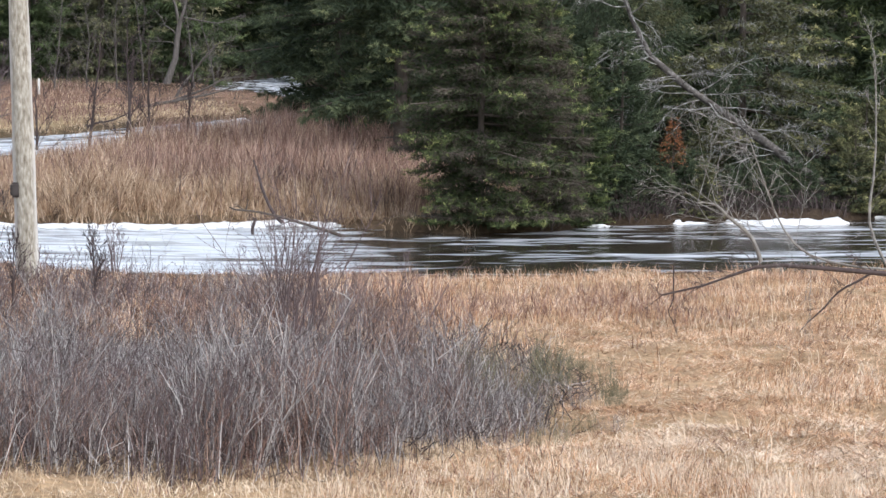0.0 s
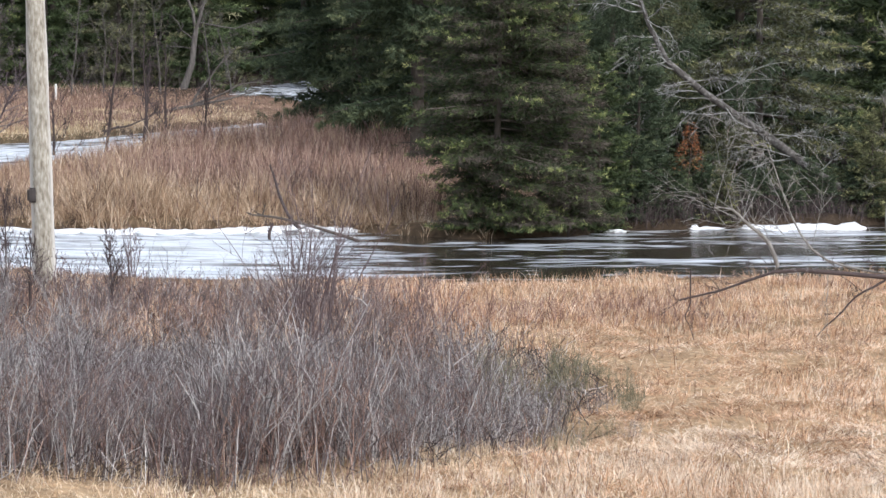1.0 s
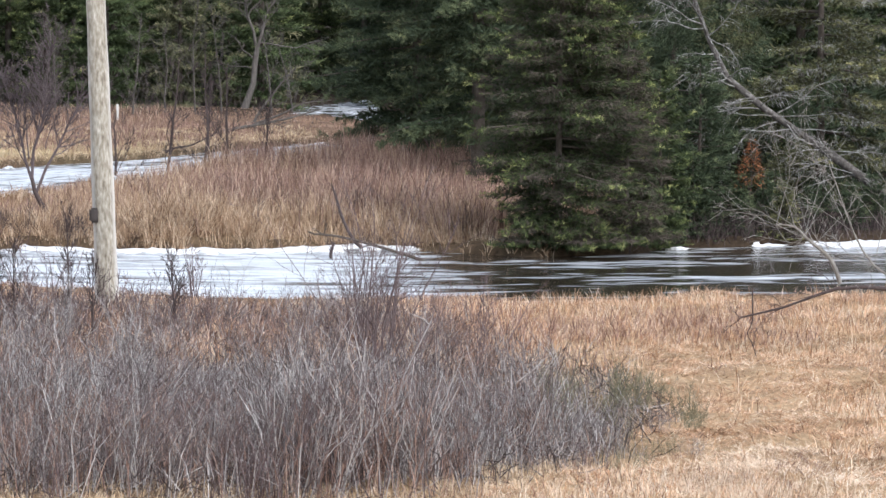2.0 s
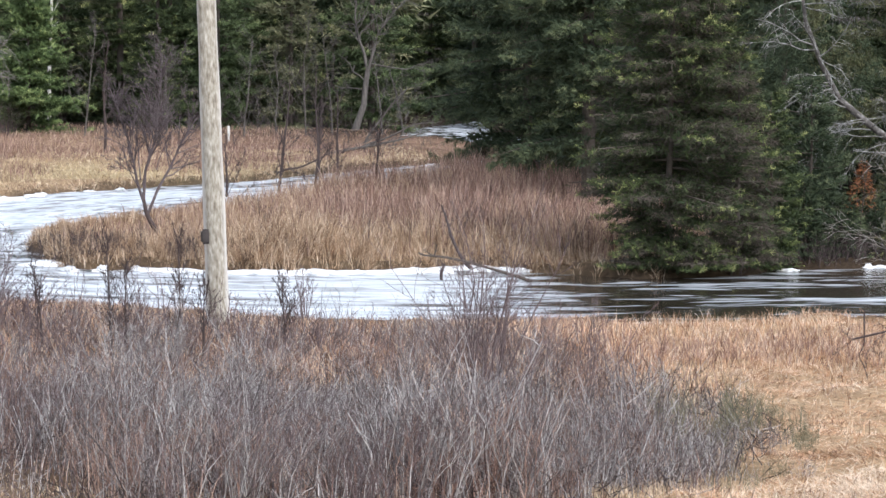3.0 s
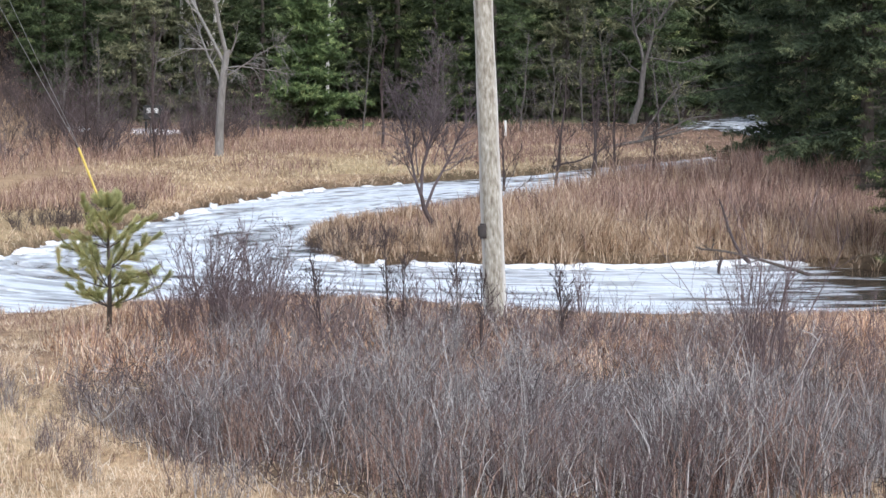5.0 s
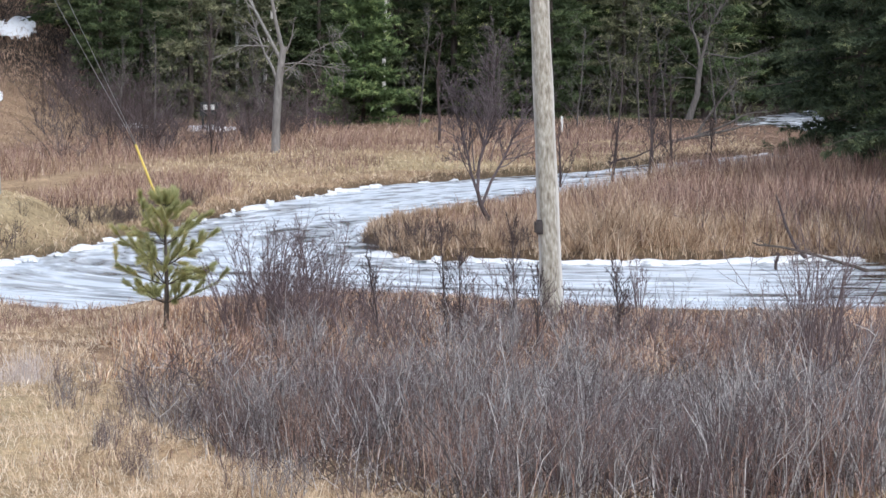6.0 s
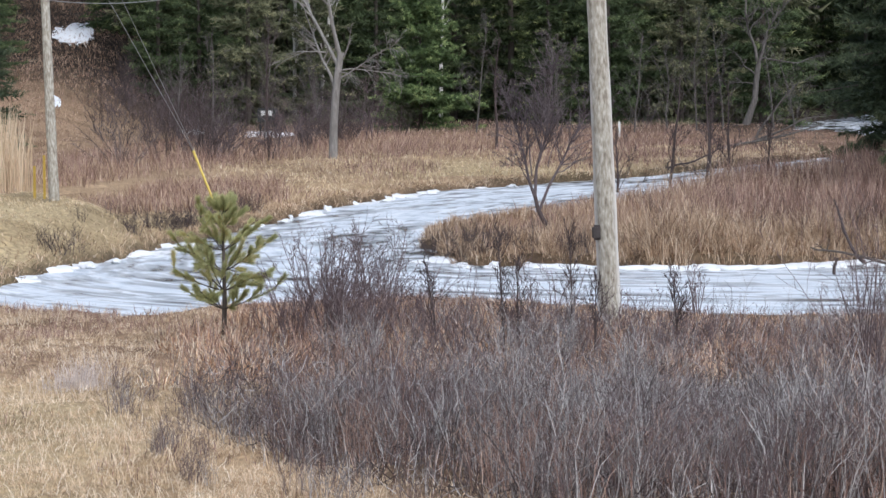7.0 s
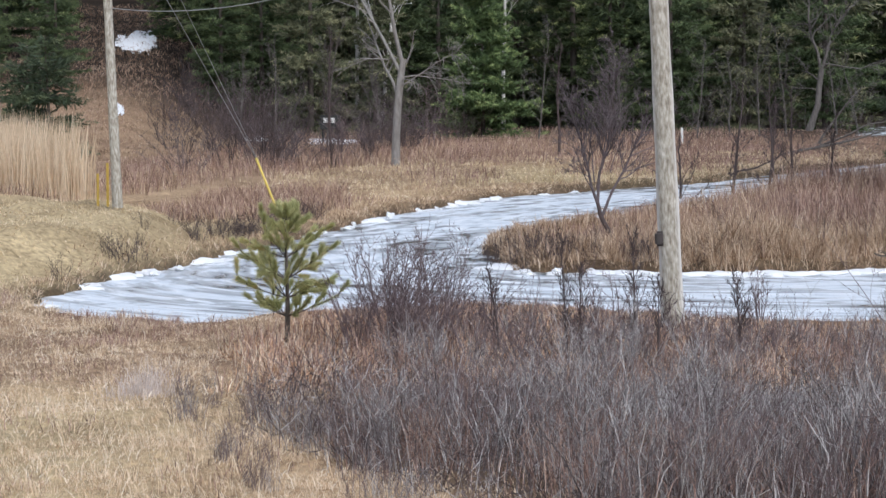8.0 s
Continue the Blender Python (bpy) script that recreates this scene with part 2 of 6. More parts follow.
BLEACHED = material("bleached_straw", [(0.0, (0.40, 0.29, 0.20)), (0.35, (0.76, 0.585, 0.42)), (1.0, (0.98, 0.88, 0.75))], 0.8, (6, 0.15), island=1.0, through_light=0.2, world_patch=0.9, patch=0.5)
REED = material("pale_reed", [(0.0, (0.42, 0.31, 0.20)), (0.5, (0.70, 0.54, 0.37)), (1.0, (0.90, 0.77, 0.58))], 0.75, (6, 0.15), island=0.8, through_light=0.2)
GREY_STEM = material("grey_bark_stem", [(0.0, (0.07, 0.056, 0.056)), (0.35, (0.17, 0.148, 0.146)), (0.7, (0.40, 0.37, 0.36)), (1.0, (0.70, 0.665, 0.645))], 0.8, (9, 0.3), island=0.95, world_patch=0.6, patch=0.3)
RED_STEM = material("red_bark_stem", [(0.0, (0.08, 0.045, 0.036)), (0.45, (0.27, 0.165, 0.132)), (0.8, (0.46, 0.31, 0.25)), (1.0, (0.66, 0.50, 0.40))], 0.75, (20, 0.2), island=0.9, world_patch=0.8, patch=0.5)
PLUM_STEM = material("plum_bark_stem", [(0.0, (0.075, 0.05, 0.05)), (0.5, (0.155, 0.112, 0.112)), (1.0, (0.30, 0.24, 0.235))], 0.85, (20, 0.25), island=0.7)
HILL_STRAW = material("brown_hill_grass", [(0.0, (0.13, 0.08, 0.055)), (0.5, (0.33, 0.215, 0.15)), (1.0, (0.54, 0.40, 0.29))], 0.85, (6, 0.2), island=0.8, world_patch=0.3, patch=0.5)
DARK_STEM = material("dark_bark_stem", [(0.0, (0.03, 0.022, 0.021)), (0.5, (0.075, 0.056, 0.054)), (1.0, (0.17, 0.135, 0.13))], 0.85, (20, 0.25), island=0.6)
GREY_BARK = material("grey_bark", [(0.0, (0.05, 0.044, 0.04)), (0.5, (0.125, 0.111, 0.102)), (1.0, (0.25, 0.23, 0.21))], 0.9, (14, 0.5), 0.6, 40, (1, 1, 0.25), island=0.25)
LIGHT_BARK = material("light_grey_bark", [(0.0, (0.11, 0.10, 0.092)), (0.5, (0.25, 0.232, 0.215)), (1.0, (0.44, 0.415, 0.39))], 0.9, (14, 0.5), 0.6, 40, (1, 1, 0.25), island=0.25)
ALDER_TWIG = material("alder_twigs", [(0.0, (0.04, 0.03, 0.031)), (0.5, (0.115, 0.09, 0.093)), (1.0, (0.26, 0.22, 0.22))], 0.85, (12, 0.3), island=0.8)
OLIVE_STEM = material("olive_stem", [(0.0, (0.09, 0.085, 0.05)), (0.5, (0.21, 0.20, 0.13)), (1.0, (0.36, 0.34, 0.24))], 0.8, (20, 0.2), island=0.8)
DARK_BARK = material("dark_rough_bark", [(0.0, (0.045, 0.04, 0.036)), (0.5, (0.12, 0.108, 0.10)), (1.0, (0.36, 0.345, 0.33))], 0.95, (11, 0.7), 0.8, 35, island=0.0)
WEED = material("pale_weeds", [(0.0, (0.42, 0.34, 0.31)), (0.5, (0.62, 0.54, 0.50)), (1.0, (0.80, 0.73, 0.68))], 0.8, island=0.8, through_light=0.2)
PALE_WOOD = material("pale_dead_wood", [(0.0, (0.09, 0.08, 0.073)), (0.5, (0.24, 0.225, 0.205)), (1.0, (0.52, 0.50, 0.465))], 0.9, (10, 0.5), 0.4, 40, island=0.5)
LICHEN_BARK = material("lichen_bark", [(0.0, (0.06, 0.055, 0.05)), (0.45, (0.19, 0.18, 0.168)), (1.0, (0.64, 0.65, 0.62))], 0.95, (7, 0.7), 0.6, 40, island=0.4)
BROWN_BARK = material("spruce_bark", [(0.0, (0.045, 0.036, 0.03)), (0.5, (0.095, 0.078, 0.066)), (1.0, (0.17, 0.145, 0.125))], 0.95, (18, 0.5), 0.7, 40, (1, 1, 0.4), island=0.3)
BIRCH_BARK = material("birch_bark", [(0.0, (0.10, 0.09, 0.08)), (0.25, (0.5, 0.47, 0.43)), (1.0, (0.78, 0.75, 0.70))], 0.7, (9, 0.6), 0.2, 30, (1, 1, 3), island=0.1)
NEEDLE = material("spruce_needles", [(0.0, (0.035, 0.050, 0.022)), (0.45, (0.090, 0.118, 0.046)), (0.8, (0.21, 0.245, 0.09)), (1.0, (0.42, 0.43, 0.18))], 0.65, (1.6, 0.35), island=0.4, through_light=0.15, tip_tone=1.05)
NEEDLE_DARK = material("dark_needles", [(0.0, (0.042, 0.060, 0.034)), (0.5, (0.10, 0.128, 0.068)), (1.0, (0.22, 0.245, 0.125))], 0.65, (1.2, 0.35), island=0.4, through_light=0.15, tip_tone=1.05)
NEEDLE_MID = material("forest_needles", [(0.0, (0.05, 0.072, 0.034)), (0.5, (0.12, 0.16, 0.07)), (1.0, (0.27, 0.31, 0.14))], 0.65, (1.4, 0.3), island=0.4, through_light=0.15, tip_tone=0.9)
NEEDLE_OLIVE = material("olive_needles", [(0.0, (0.10, 0.106, 0.060)), (0.5, (0.235, 0.24, 0.135)), (1.0, (0.42, 0.40, 0.23))], 0.65, (1.2, 0.3), island=0.4, through_light=0.15, tip_tone=1.05)
NEEDLE_DRY = material("dry_needles", [(0.0, (0.045, 0.036, 0.03)), (0.6, (0.105, 0.087, 0.070)), (1.0, (0.21, 0.18, 0.145))], 0.8, (1.4, 0.35), island=0.7)
NEEDLE_PALE = material("pale_lichen_needles", [(0.0, (0.07, 0.075, 0.04)), (0.45, (0.18, 0.18, 0.085)), (0.8, (0.36, 0.35, 0.155)), (1.0, (0.52, 0.49, 0.25))], 0.75, (1.6, 0.35), island=0.4, through_light=0.15, tip_tone=1.05)
PINE_NEEDLE = material("pine_needles", [(0.0, (0.22, 0.245, 0.10)), (0.45, (0.52, 0.53, 0.26)), (0.75, (0.72, 0.66, 0.37)), (1.0, (0.84, 0.52, 0.26))], 0.6, (2.2, 0.5), island=0.6, through_light=0.4)
RUST_LEAF = material("rust_leaves", [(0.0, (0.14, 0.06, 0.03)), (1.0, (0.42, 0.18, 0.08))], 0.8, island=0.8)
BRIGHT_NEEDLE = material("bright_needles", [(0.0, (0.07, 0.105, 0.045)), (0.5, (0.19, 0.265, 0.10)), (1.0, (0.40, 0.47, 0.20))], 0.65, (1.4, 0.3), island=0.4, through_light=0.15, tip_tone=1.05)
SNOW = material("old_snow", [(0.0, (0.60, 0.60, 0.60)), (0.4, (0.80, 0.81, 0.83)), (1.0, (0.88, 0.89, 0.91))], 0.6, (7, 0.5), 0.5, 20, island=0.1)
YELLOW = material("yellow_plastic", [(0.0, (0.56, 0.40, 0.08)), (0.5, (0.76, 0.58, 0.15)), (1.0, (0.84, 0.70, 0.26))], 0.45, (9, 0.3), island=0.1)
DULL_YELLOW = material("weathered_yellow_stake", [(0.0, (0.42, 0.27, 0.04)), (1.0, (0.66, 0.46, 0.10))], 0.6, (9, 0.4), island=0.2)
STEEL = material("galvanised_wire", [(0.0, (0.30, 0.30, 0.31)), (1.0, (0.50, 0.50, 0.51))], 0.5, (30, 0.3), metal=0.6, island=0.0)
DARK_METAL = material("dark_tag", [(0.0, (0.035, 0.03, 0.03)), (1.0, (0.10, 0.085, 0.08))], 0.6, (12, 0.4), island=0.1)
DARK_BOARD = material("dark_board", [(0.0, (0.02, 0.022, 0.022)), (1.0, (0.05, 0.055, 0.055))], 0.7, (5, 0.3), island=0.1)
WHITE_PAINT = material("white_plate", [(0.0, (0.62, 0.62, 0.60)), (1.0, (0.82, 0.82, 0.80))], 0.5, (6, 0.3), island=0.1)
RED_PAINT = material("red_band", [(0.0, (0.45, 0.06, 0.04)), (1.0, (0.6, 0.12, 0.08))], 0.5, island=0.1)


def pole_wood():
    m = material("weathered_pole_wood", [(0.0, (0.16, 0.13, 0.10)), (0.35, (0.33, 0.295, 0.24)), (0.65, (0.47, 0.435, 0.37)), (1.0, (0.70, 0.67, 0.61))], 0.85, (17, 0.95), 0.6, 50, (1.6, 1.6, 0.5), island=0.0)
    nodes, links = m.node_tree.nodes, m.node_tree.links
    bsdf = nodes["Principled BSDF"]
    old = bsdf.inputs["Base Color"].links[0].from_socket
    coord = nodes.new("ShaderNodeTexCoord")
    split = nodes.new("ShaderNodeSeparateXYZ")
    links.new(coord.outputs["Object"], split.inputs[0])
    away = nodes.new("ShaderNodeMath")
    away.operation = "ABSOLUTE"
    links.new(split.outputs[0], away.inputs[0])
    flank = nodes.new("ShaderNodeMapRange")        # paler on the flanks, browner on the south face
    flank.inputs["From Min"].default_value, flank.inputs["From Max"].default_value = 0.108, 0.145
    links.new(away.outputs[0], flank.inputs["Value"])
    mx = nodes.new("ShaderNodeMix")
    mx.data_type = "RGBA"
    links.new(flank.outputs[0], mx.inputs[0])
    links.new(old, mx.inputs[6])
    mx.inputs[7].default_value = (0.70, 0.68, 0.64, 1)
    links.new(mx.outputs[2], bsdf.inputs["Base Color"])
    return m


POLE_WOOD = pole_wood()


def ground_material():
    """Soil and thatch: tan straw, red-brown wet stems and olive turf, laid by the plan."""
    m = bpy.data.materials.new("thatch_and_soil")
    m.use_nodes = True
    nodes, links = m.node_tree.nodes, m.node_tree.links
    bsdf = nodes["Principled BSDF"]
    bsdf.inputs["Roughness"].default_value = 0.95
    bsdf.inputs["Specular IOR Level"].default_value = 0.1
    geo = nodes.new("ShaderNodeNewGeometry")
    tint = nodes.new("ShaderNodeAttribute")
    tint.attribute_name = "cover"
    fine = nodes.new("ShaderNodeTexNoise")
    fine.inputs["Scale"].default_value, fine.inputs["Detail"].default_value = 9.0, 8
    broad = nodes.new("ShaderNodeTexNoise")
    broad.inputs["Scale"].default_value, broad.inputs["Detail"].default_value = 0.6, 4
    for n in (fine, broad):
        links.new(geo.outputs["Position"], n.inputs["Vector"])
    ramp = mix_ramp(nodes, [(0.25, (0.45, 0.43, 0.40)), (0.5, (0.85, 0.84, 0.82)), (0.75, (1.25, 1.22, 1.15))])
    links.new(fine.outputs[0], ramp.inputs[0])
    ramp2 = mix_ramp(nodes, [(0.3, (0.65, 0.62, 0.58)), (0.7, (1.1, 1.1, 1.08))])
    links.new(broad.outputs[0], ramp2.inputs[0])
    a = nodes.new("ShaderNodeMix")
    a.data_type, a.blend_type = "RGBA", "MULTIPLY"
    a.inputs[0].default_value = 1.0
    links.new(tint.outputs["Color"], a.inputs[6])
    links.new(ramp.outputs[0], a.inputs[7])
    b = nodes.new("ShaderNodeMix")
    b.data_type, b.blend_type = "RGBA", "MULTIPLY"
    b.inputs[0].default_value = 1.0
    links.new(a.outputs[2], b.inputs[6])
    links.new(ramp2.outputs[0], b.inputs[7])
    links.new(b.outputs[2], bsdf.inputs["Base Color"])
    bn = nodes.new("ShaderNodeBump")
    bn.inputs["Strength"].default_value, bn.inputs["Distance"].default_value = 0.8, 0.05
    links.new(fine.outputs[0], bn.inputs["Height"])
    links.new(bn.outputs[0], bsdf.inputs["Normal"])
    return m


def water_material():
    """Brown creek water with ripples; drifting foam and ice in streaks along the flow, sky reflection painted among
    them.
    """
    m = bpy.data.materials.new("creek_water")
    m.use_nodes = True
    nodes, links = m.node_tree.nodes, m.node_tree.links
    bsdf = nodes["Principled BSDF"]
    bsdf.inputs["Base Color"].default_value = (0.030, 0.024, 0.018, 1)
    bsdf.inputs["Roughness"].default_value = 0.1
    bsdf.inputs["IOR"].default_value = 1.33
    geo = nodes.new("ShaderNodeNewGeometry")

    flow = nodes.new("ShaderNodeAttribute")
    flow.attribute_name = "flow"

    def tex(scale, stretch, detail, off=0.0, drift=False):
        mp = nodes.new("ShaderNodeMapping")
        mp.inputs["Scale"].default_value = stretch
        mp.inputs["Location"].default_value = (off, off, 0)
        links.new(flow.outputs["Vector"] if drift else geo.outputs["Position"], mp.inputs[0])
        n = nodes.new("ShaderNodeTexNoise")
        n.inputs["Scale"].default_value, n.inputs["Detail"].default_value = scale, detail
        n.inputs["Distortion"].default_value = 0.7
        links.new(mp.outputs[0], n.inputs["Vector"])
        return n.outputs[0]

    wave = tex(3.5, (0.7, 1.0, 1), 6)
    bn = nodes.new("ShaderNodeBump")
    bn.inputs["Strength"].default_value, bn.inputs["Distance"].default_value = 1.0, 0.10
    links.new(wave, bn.inputs["Height"])
    links.new(bn.outputs[0], bsdf.inputs["Normal"])
    lee = nodes.new("ShaderNodeMapRange")              # the reach below the spruces lies sheltered
    lee.inputs["From Min"].default_value, lee.inputs["From Max"].default_value = 4.0, 8.0
    lee.inputs["To Min"].default_value, lee.inputs["To Max"].default_value = 1.0, 0.22
    part_x = nodes.new("ShaderNodeSeparateXYZ")
    links.new(geo.outputs["Position"], part_x.inputs[0])
    links.new(part_x.outputs[0], lee.inputs["Value"])
    links.new(lee.outputs[0], bn.inputs["Strength"])
    streak = tex(2.2, (0.34, 0.9, 1), 10, 7.0, True)
    patches = tex(0.5, (0.30, 1.0, 1), 5, 3.0, True)
    add = nodes.new("ShaderNodeMath")
    add.operation = "MULTIPLY_ADD"
    add.inputs[1].default_value = 0.75
    links.new(patches, add.inputs[0])
    links.new(streak, add.inputs[2])
    split = nodes.new("ShaderNodeSeparateXYZ")
    links.new(geo.outputs["Position"], split.inputs[0])
    slack = nodes.new("ShaderNodeMapRange")            # the slack reach west of the spruces holds the most, painted sky reflection too
    slack.interpolation_type = "SMOOTHSTEP"
    slack.inputs["From Min"].default_value, slack.inputs["From Max"].default_value = 7.5, 3.5
    slack.inputs["To Min"].default_value, slack.inputs["To Max"].default_value = -0.085, 0.17
    links.new(split.outputs[0], slack.inputs["Value"])
    more = nodes.new("ShaderNodeMath")
    links.new(add.outputs[0], more.inputs[0])
    riffle = nodes.new("ShaderNodeMapRange")           # white water again in the far riffle
    riffle.inputs["From Min"].default_value, riffle.inputs["From Max"].default_value = 132, 146
    riffle.inputs["To Min"].default_value, riffle.inputs["To Max"].default_value = -0.05, 0.07
    links.new(split.outputs[1], riffle.inputs["Value"])
    both = nodes.new("ShaderNodeMath")
    both.operation = "MAXIMUM"
    links.new(slack.outputs[0], both.inputs[0])
    links.new(riffle.outputs[0], both.inputs[1])
    links.new(both.outputs[0], more.inputs[1])
    shift = nodes.new("ShaderNodeMath")
    shift.operation = "SUBTRACT"
    shift.inputs[1].default_value = 0.15
    links.new(more.outputs[0], shift.inputs[0])
    # grey middle stops paint reflected sky between the foam
    cut = mix_ramp(nodes, [(0.69, (0, 0, 0)), (0.78, (0.45, 0.45, 0.45)), (0.87, (0.62, 0.62, 0.62)), (0.95, (1, 1, 1))])
    links.new(shift.outputs[0], cut.inputs[0])
    foam = nodes.new("ShaderNodeBsdfPrincipled")
    tone = mix_ramp(nodes, [(0.3, (0.46, 0.51, 0.56)), (0.5, (0.68, 0.72, 0.77)), (0.7, (0.85, 0.87, 0.90))])
    links.new(tex(5.0, (0.2, 0.6, 1), 6, 11.0, True), tone.inputs[0])
    links.new(tone.outputs[0], foam.inputs["Base Color"])
    links.new(bn.outputs[0], foam.inputs["Normal"])
    foam.inputs["Roughness"].default_value = 0.5
    mx = nodes.new("ShaderNodeMixShader")
    links.new(cut.outputs[0], mx.inputs[0])
    links.new(bsdf.outputs[0], mx.inputs[1])
    links.new(foam.outputs[0], mx.inputs[2])
    links.new(mx.outputs[0], nodes["Material Output"].inputs[0])
    return m


# ---- ground and water ----
def axis(fine0, fine1, pitch, far0, far1):
    mid = list(np.arange(fine0, fine1 + 1e-6, pitch))
    lo, s = [fine0], pitch
    while lo[-1] > far0:
        s *= 1.28
        lo.append(lo[-1] - s)
    hi, s = [fine1], pitch
    while hi[-1] < far1:
        s *= 1.22
        hi.append(hi[-1] + s)
    return np.array(lo[:0:-1] + mid + hi[1:])


def build_ground():
    gx = axis(-16, 19, 0.27, -3000, 3000)
    gy = np.concatenate([axis(27, 84, 0.27, -2500, 84)[:-1], np.arange(84, 190, 0.9), axis(190, 192, 1.0, 190, 3000)[1:]])
    gy = np.unique(np.round(gy, 4))
    X, Y = np.meshgrid(gx, gy)
    Z = height(X.ravel(), Y.ravel())
    nx, ny = len(gx), len(gy)
    i = (np.arange(ny - 1)[:, None] * nx + np.arange(nx - 1)[None]).ravel()
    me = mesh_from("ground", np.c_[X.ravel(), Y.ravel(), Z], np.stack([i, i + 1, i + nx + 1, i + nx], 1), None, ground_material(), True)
    x, y = X.ravel(), Y.ravel()
    n1 = vnoise(x * 0.5, y * 0.4, 11)
    tan = np.array([0.52, 0.375, 0.245])
    red = np.array([0.24, 0.155, 0.115])
    olive = np.array([0.52, 0.415, 0.26])
    # leaf floor, darkened to hold the shade under the trees
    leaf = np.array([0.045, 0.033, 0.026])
    mud = np.array([0.075, 0.055, 0.04])
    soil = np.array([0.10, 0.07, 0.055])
    wr = np.clip(step(5.5, 2.5, x) * step(40, 44, y) * step(58, 55, y) * 0.7 + step(92, 100, y) * 0.5 + step(65, 68, y) * step(-3, -1, x) * 0.6, 0, 1) * (0.5 + 0.7 * n1)
    wo = np.clip(step(-7, -11, x) * step(50, 58, y) * step(80, 74, y) + step(-3, -7, x) * step(44, 36, y) + step(-9, -4, x) * step(6, 1, x) * step(96, 99, y) * step(114, 106, y), 0, 1)
    # tree shade put into the ground colour: forest floor and fir bank
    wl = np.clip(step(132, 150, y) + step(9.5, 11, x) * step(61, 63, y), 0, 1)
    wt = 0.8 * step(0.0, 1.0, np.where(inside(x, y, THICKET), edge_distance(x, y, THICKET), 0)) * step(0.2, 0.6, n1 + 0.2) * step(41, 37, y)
    wm = 0.85 * step(0.35 + 0.65 * step(-5, -3, x), 0.0, shore(x, y))
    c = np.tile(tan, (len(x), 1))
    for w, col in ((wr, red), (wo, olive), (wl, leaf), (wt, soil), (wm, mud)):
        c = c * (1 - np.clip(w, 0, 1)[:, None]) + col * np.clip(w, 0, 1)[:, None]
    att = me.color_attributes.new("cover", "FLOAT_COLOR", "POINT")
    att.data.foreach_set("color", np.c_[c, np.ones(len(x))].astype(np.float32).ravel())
    tagged(new("ground", me), "dry tan marsh ground with matted straw and wet dark banks", "ground", kind="structure")


FLOW = [(48, 62.5), (22, 60.5), (12, 59.3), (5, 57.4), (-1, 58.2), (-4.6, 60.4), (-6.4, 65), (-6.6, 72), (-5.2, 80), (-3.2, 87), (0.5, 94.5), (4.8, 101.5), (8.8, 109), (11.6, 118), (12.6, 130), (10.8, 146), (11.2, 162), (12, 185)]


def flow_line():
    """The creek's middle line, smoothed and evenly stepped, with the distance along it."""
    p = np.array(FLOW, float)
    for _ in range(3):
        a, b = p[:-1] * 0.75 + p[1:] * 0.25, p[:-1] * 0.25 + p[1:] * 0.75
        p = np.concatenate([p[:1], np.stack([a, b], 1).reshape(-1, 2), p[-1:]])
    run = np.r_[0, np.cumsum(np.linalg.norm(np.diff(p, axis=0), axis=1))]
    s = np.arange(0, run[-1], 0.5)
    return np.c_[np.interp(s, run, p[:, 0]), np.interp(s, run, p[:, 1])], s


def build_water():
    gx, gy = np.arange(-13, 50, 0.5), np.arange(48, 190, 0.5)
    X, Y = np.meshgrid(gx, gy)
    x, y = X.ravel(), Y.ravel()
    near = inside(x, y, CREEK) | (edge_distance(x, y, CREEK) < 1.6)
    nx = len(gx)
    i = (np.arange(len(gy) - 1)[:, None] * nx + np.arange(nx - 1)[None]).ravel()
    i = i[near[i] | near[i + 1] | near[i + nx] | near[i + nx + 1]]
    q = np.stack([i, i + 1, i + nx + 1, i + nx], 1)
    used, back = np.unique(q, return_inverse=True)
    x, y = x[used], y[used]
    line, run = flow_line()
    way = np.gradient(line, axis=0)
    way /= np.linalg.norm(way, axis=1, keepdims=True)
    k = np.array([np.argmin((line[:, 0] - a) ** 2 + (line[:, 1] - b) ** 2) for a, b in zip(x, y)])
    off = np.c_[x, y] - line[k]
    along = run[k] + (off * way[k]).sum(1)
    across = off[:, 0] * -way[k, 1] + off[:, 1] * way[k, 0]
    me = mesh_from("water", np.c_[x, y, np.full(len(x), WATER_Z)], back.reshape(-1, 4), None, water_material(), True)
    me.attributes.new("flow", "FLOAT_VECTOR", "POINT").data.foreach_set("vector", np.c_[along, across, np.zeros(len(x))].astype(np.float32).ravel())
    tagged(new("water", me), "rippled creek water carrying streaks of white foam", "water", kind="structure")


build_ground()
build_water()

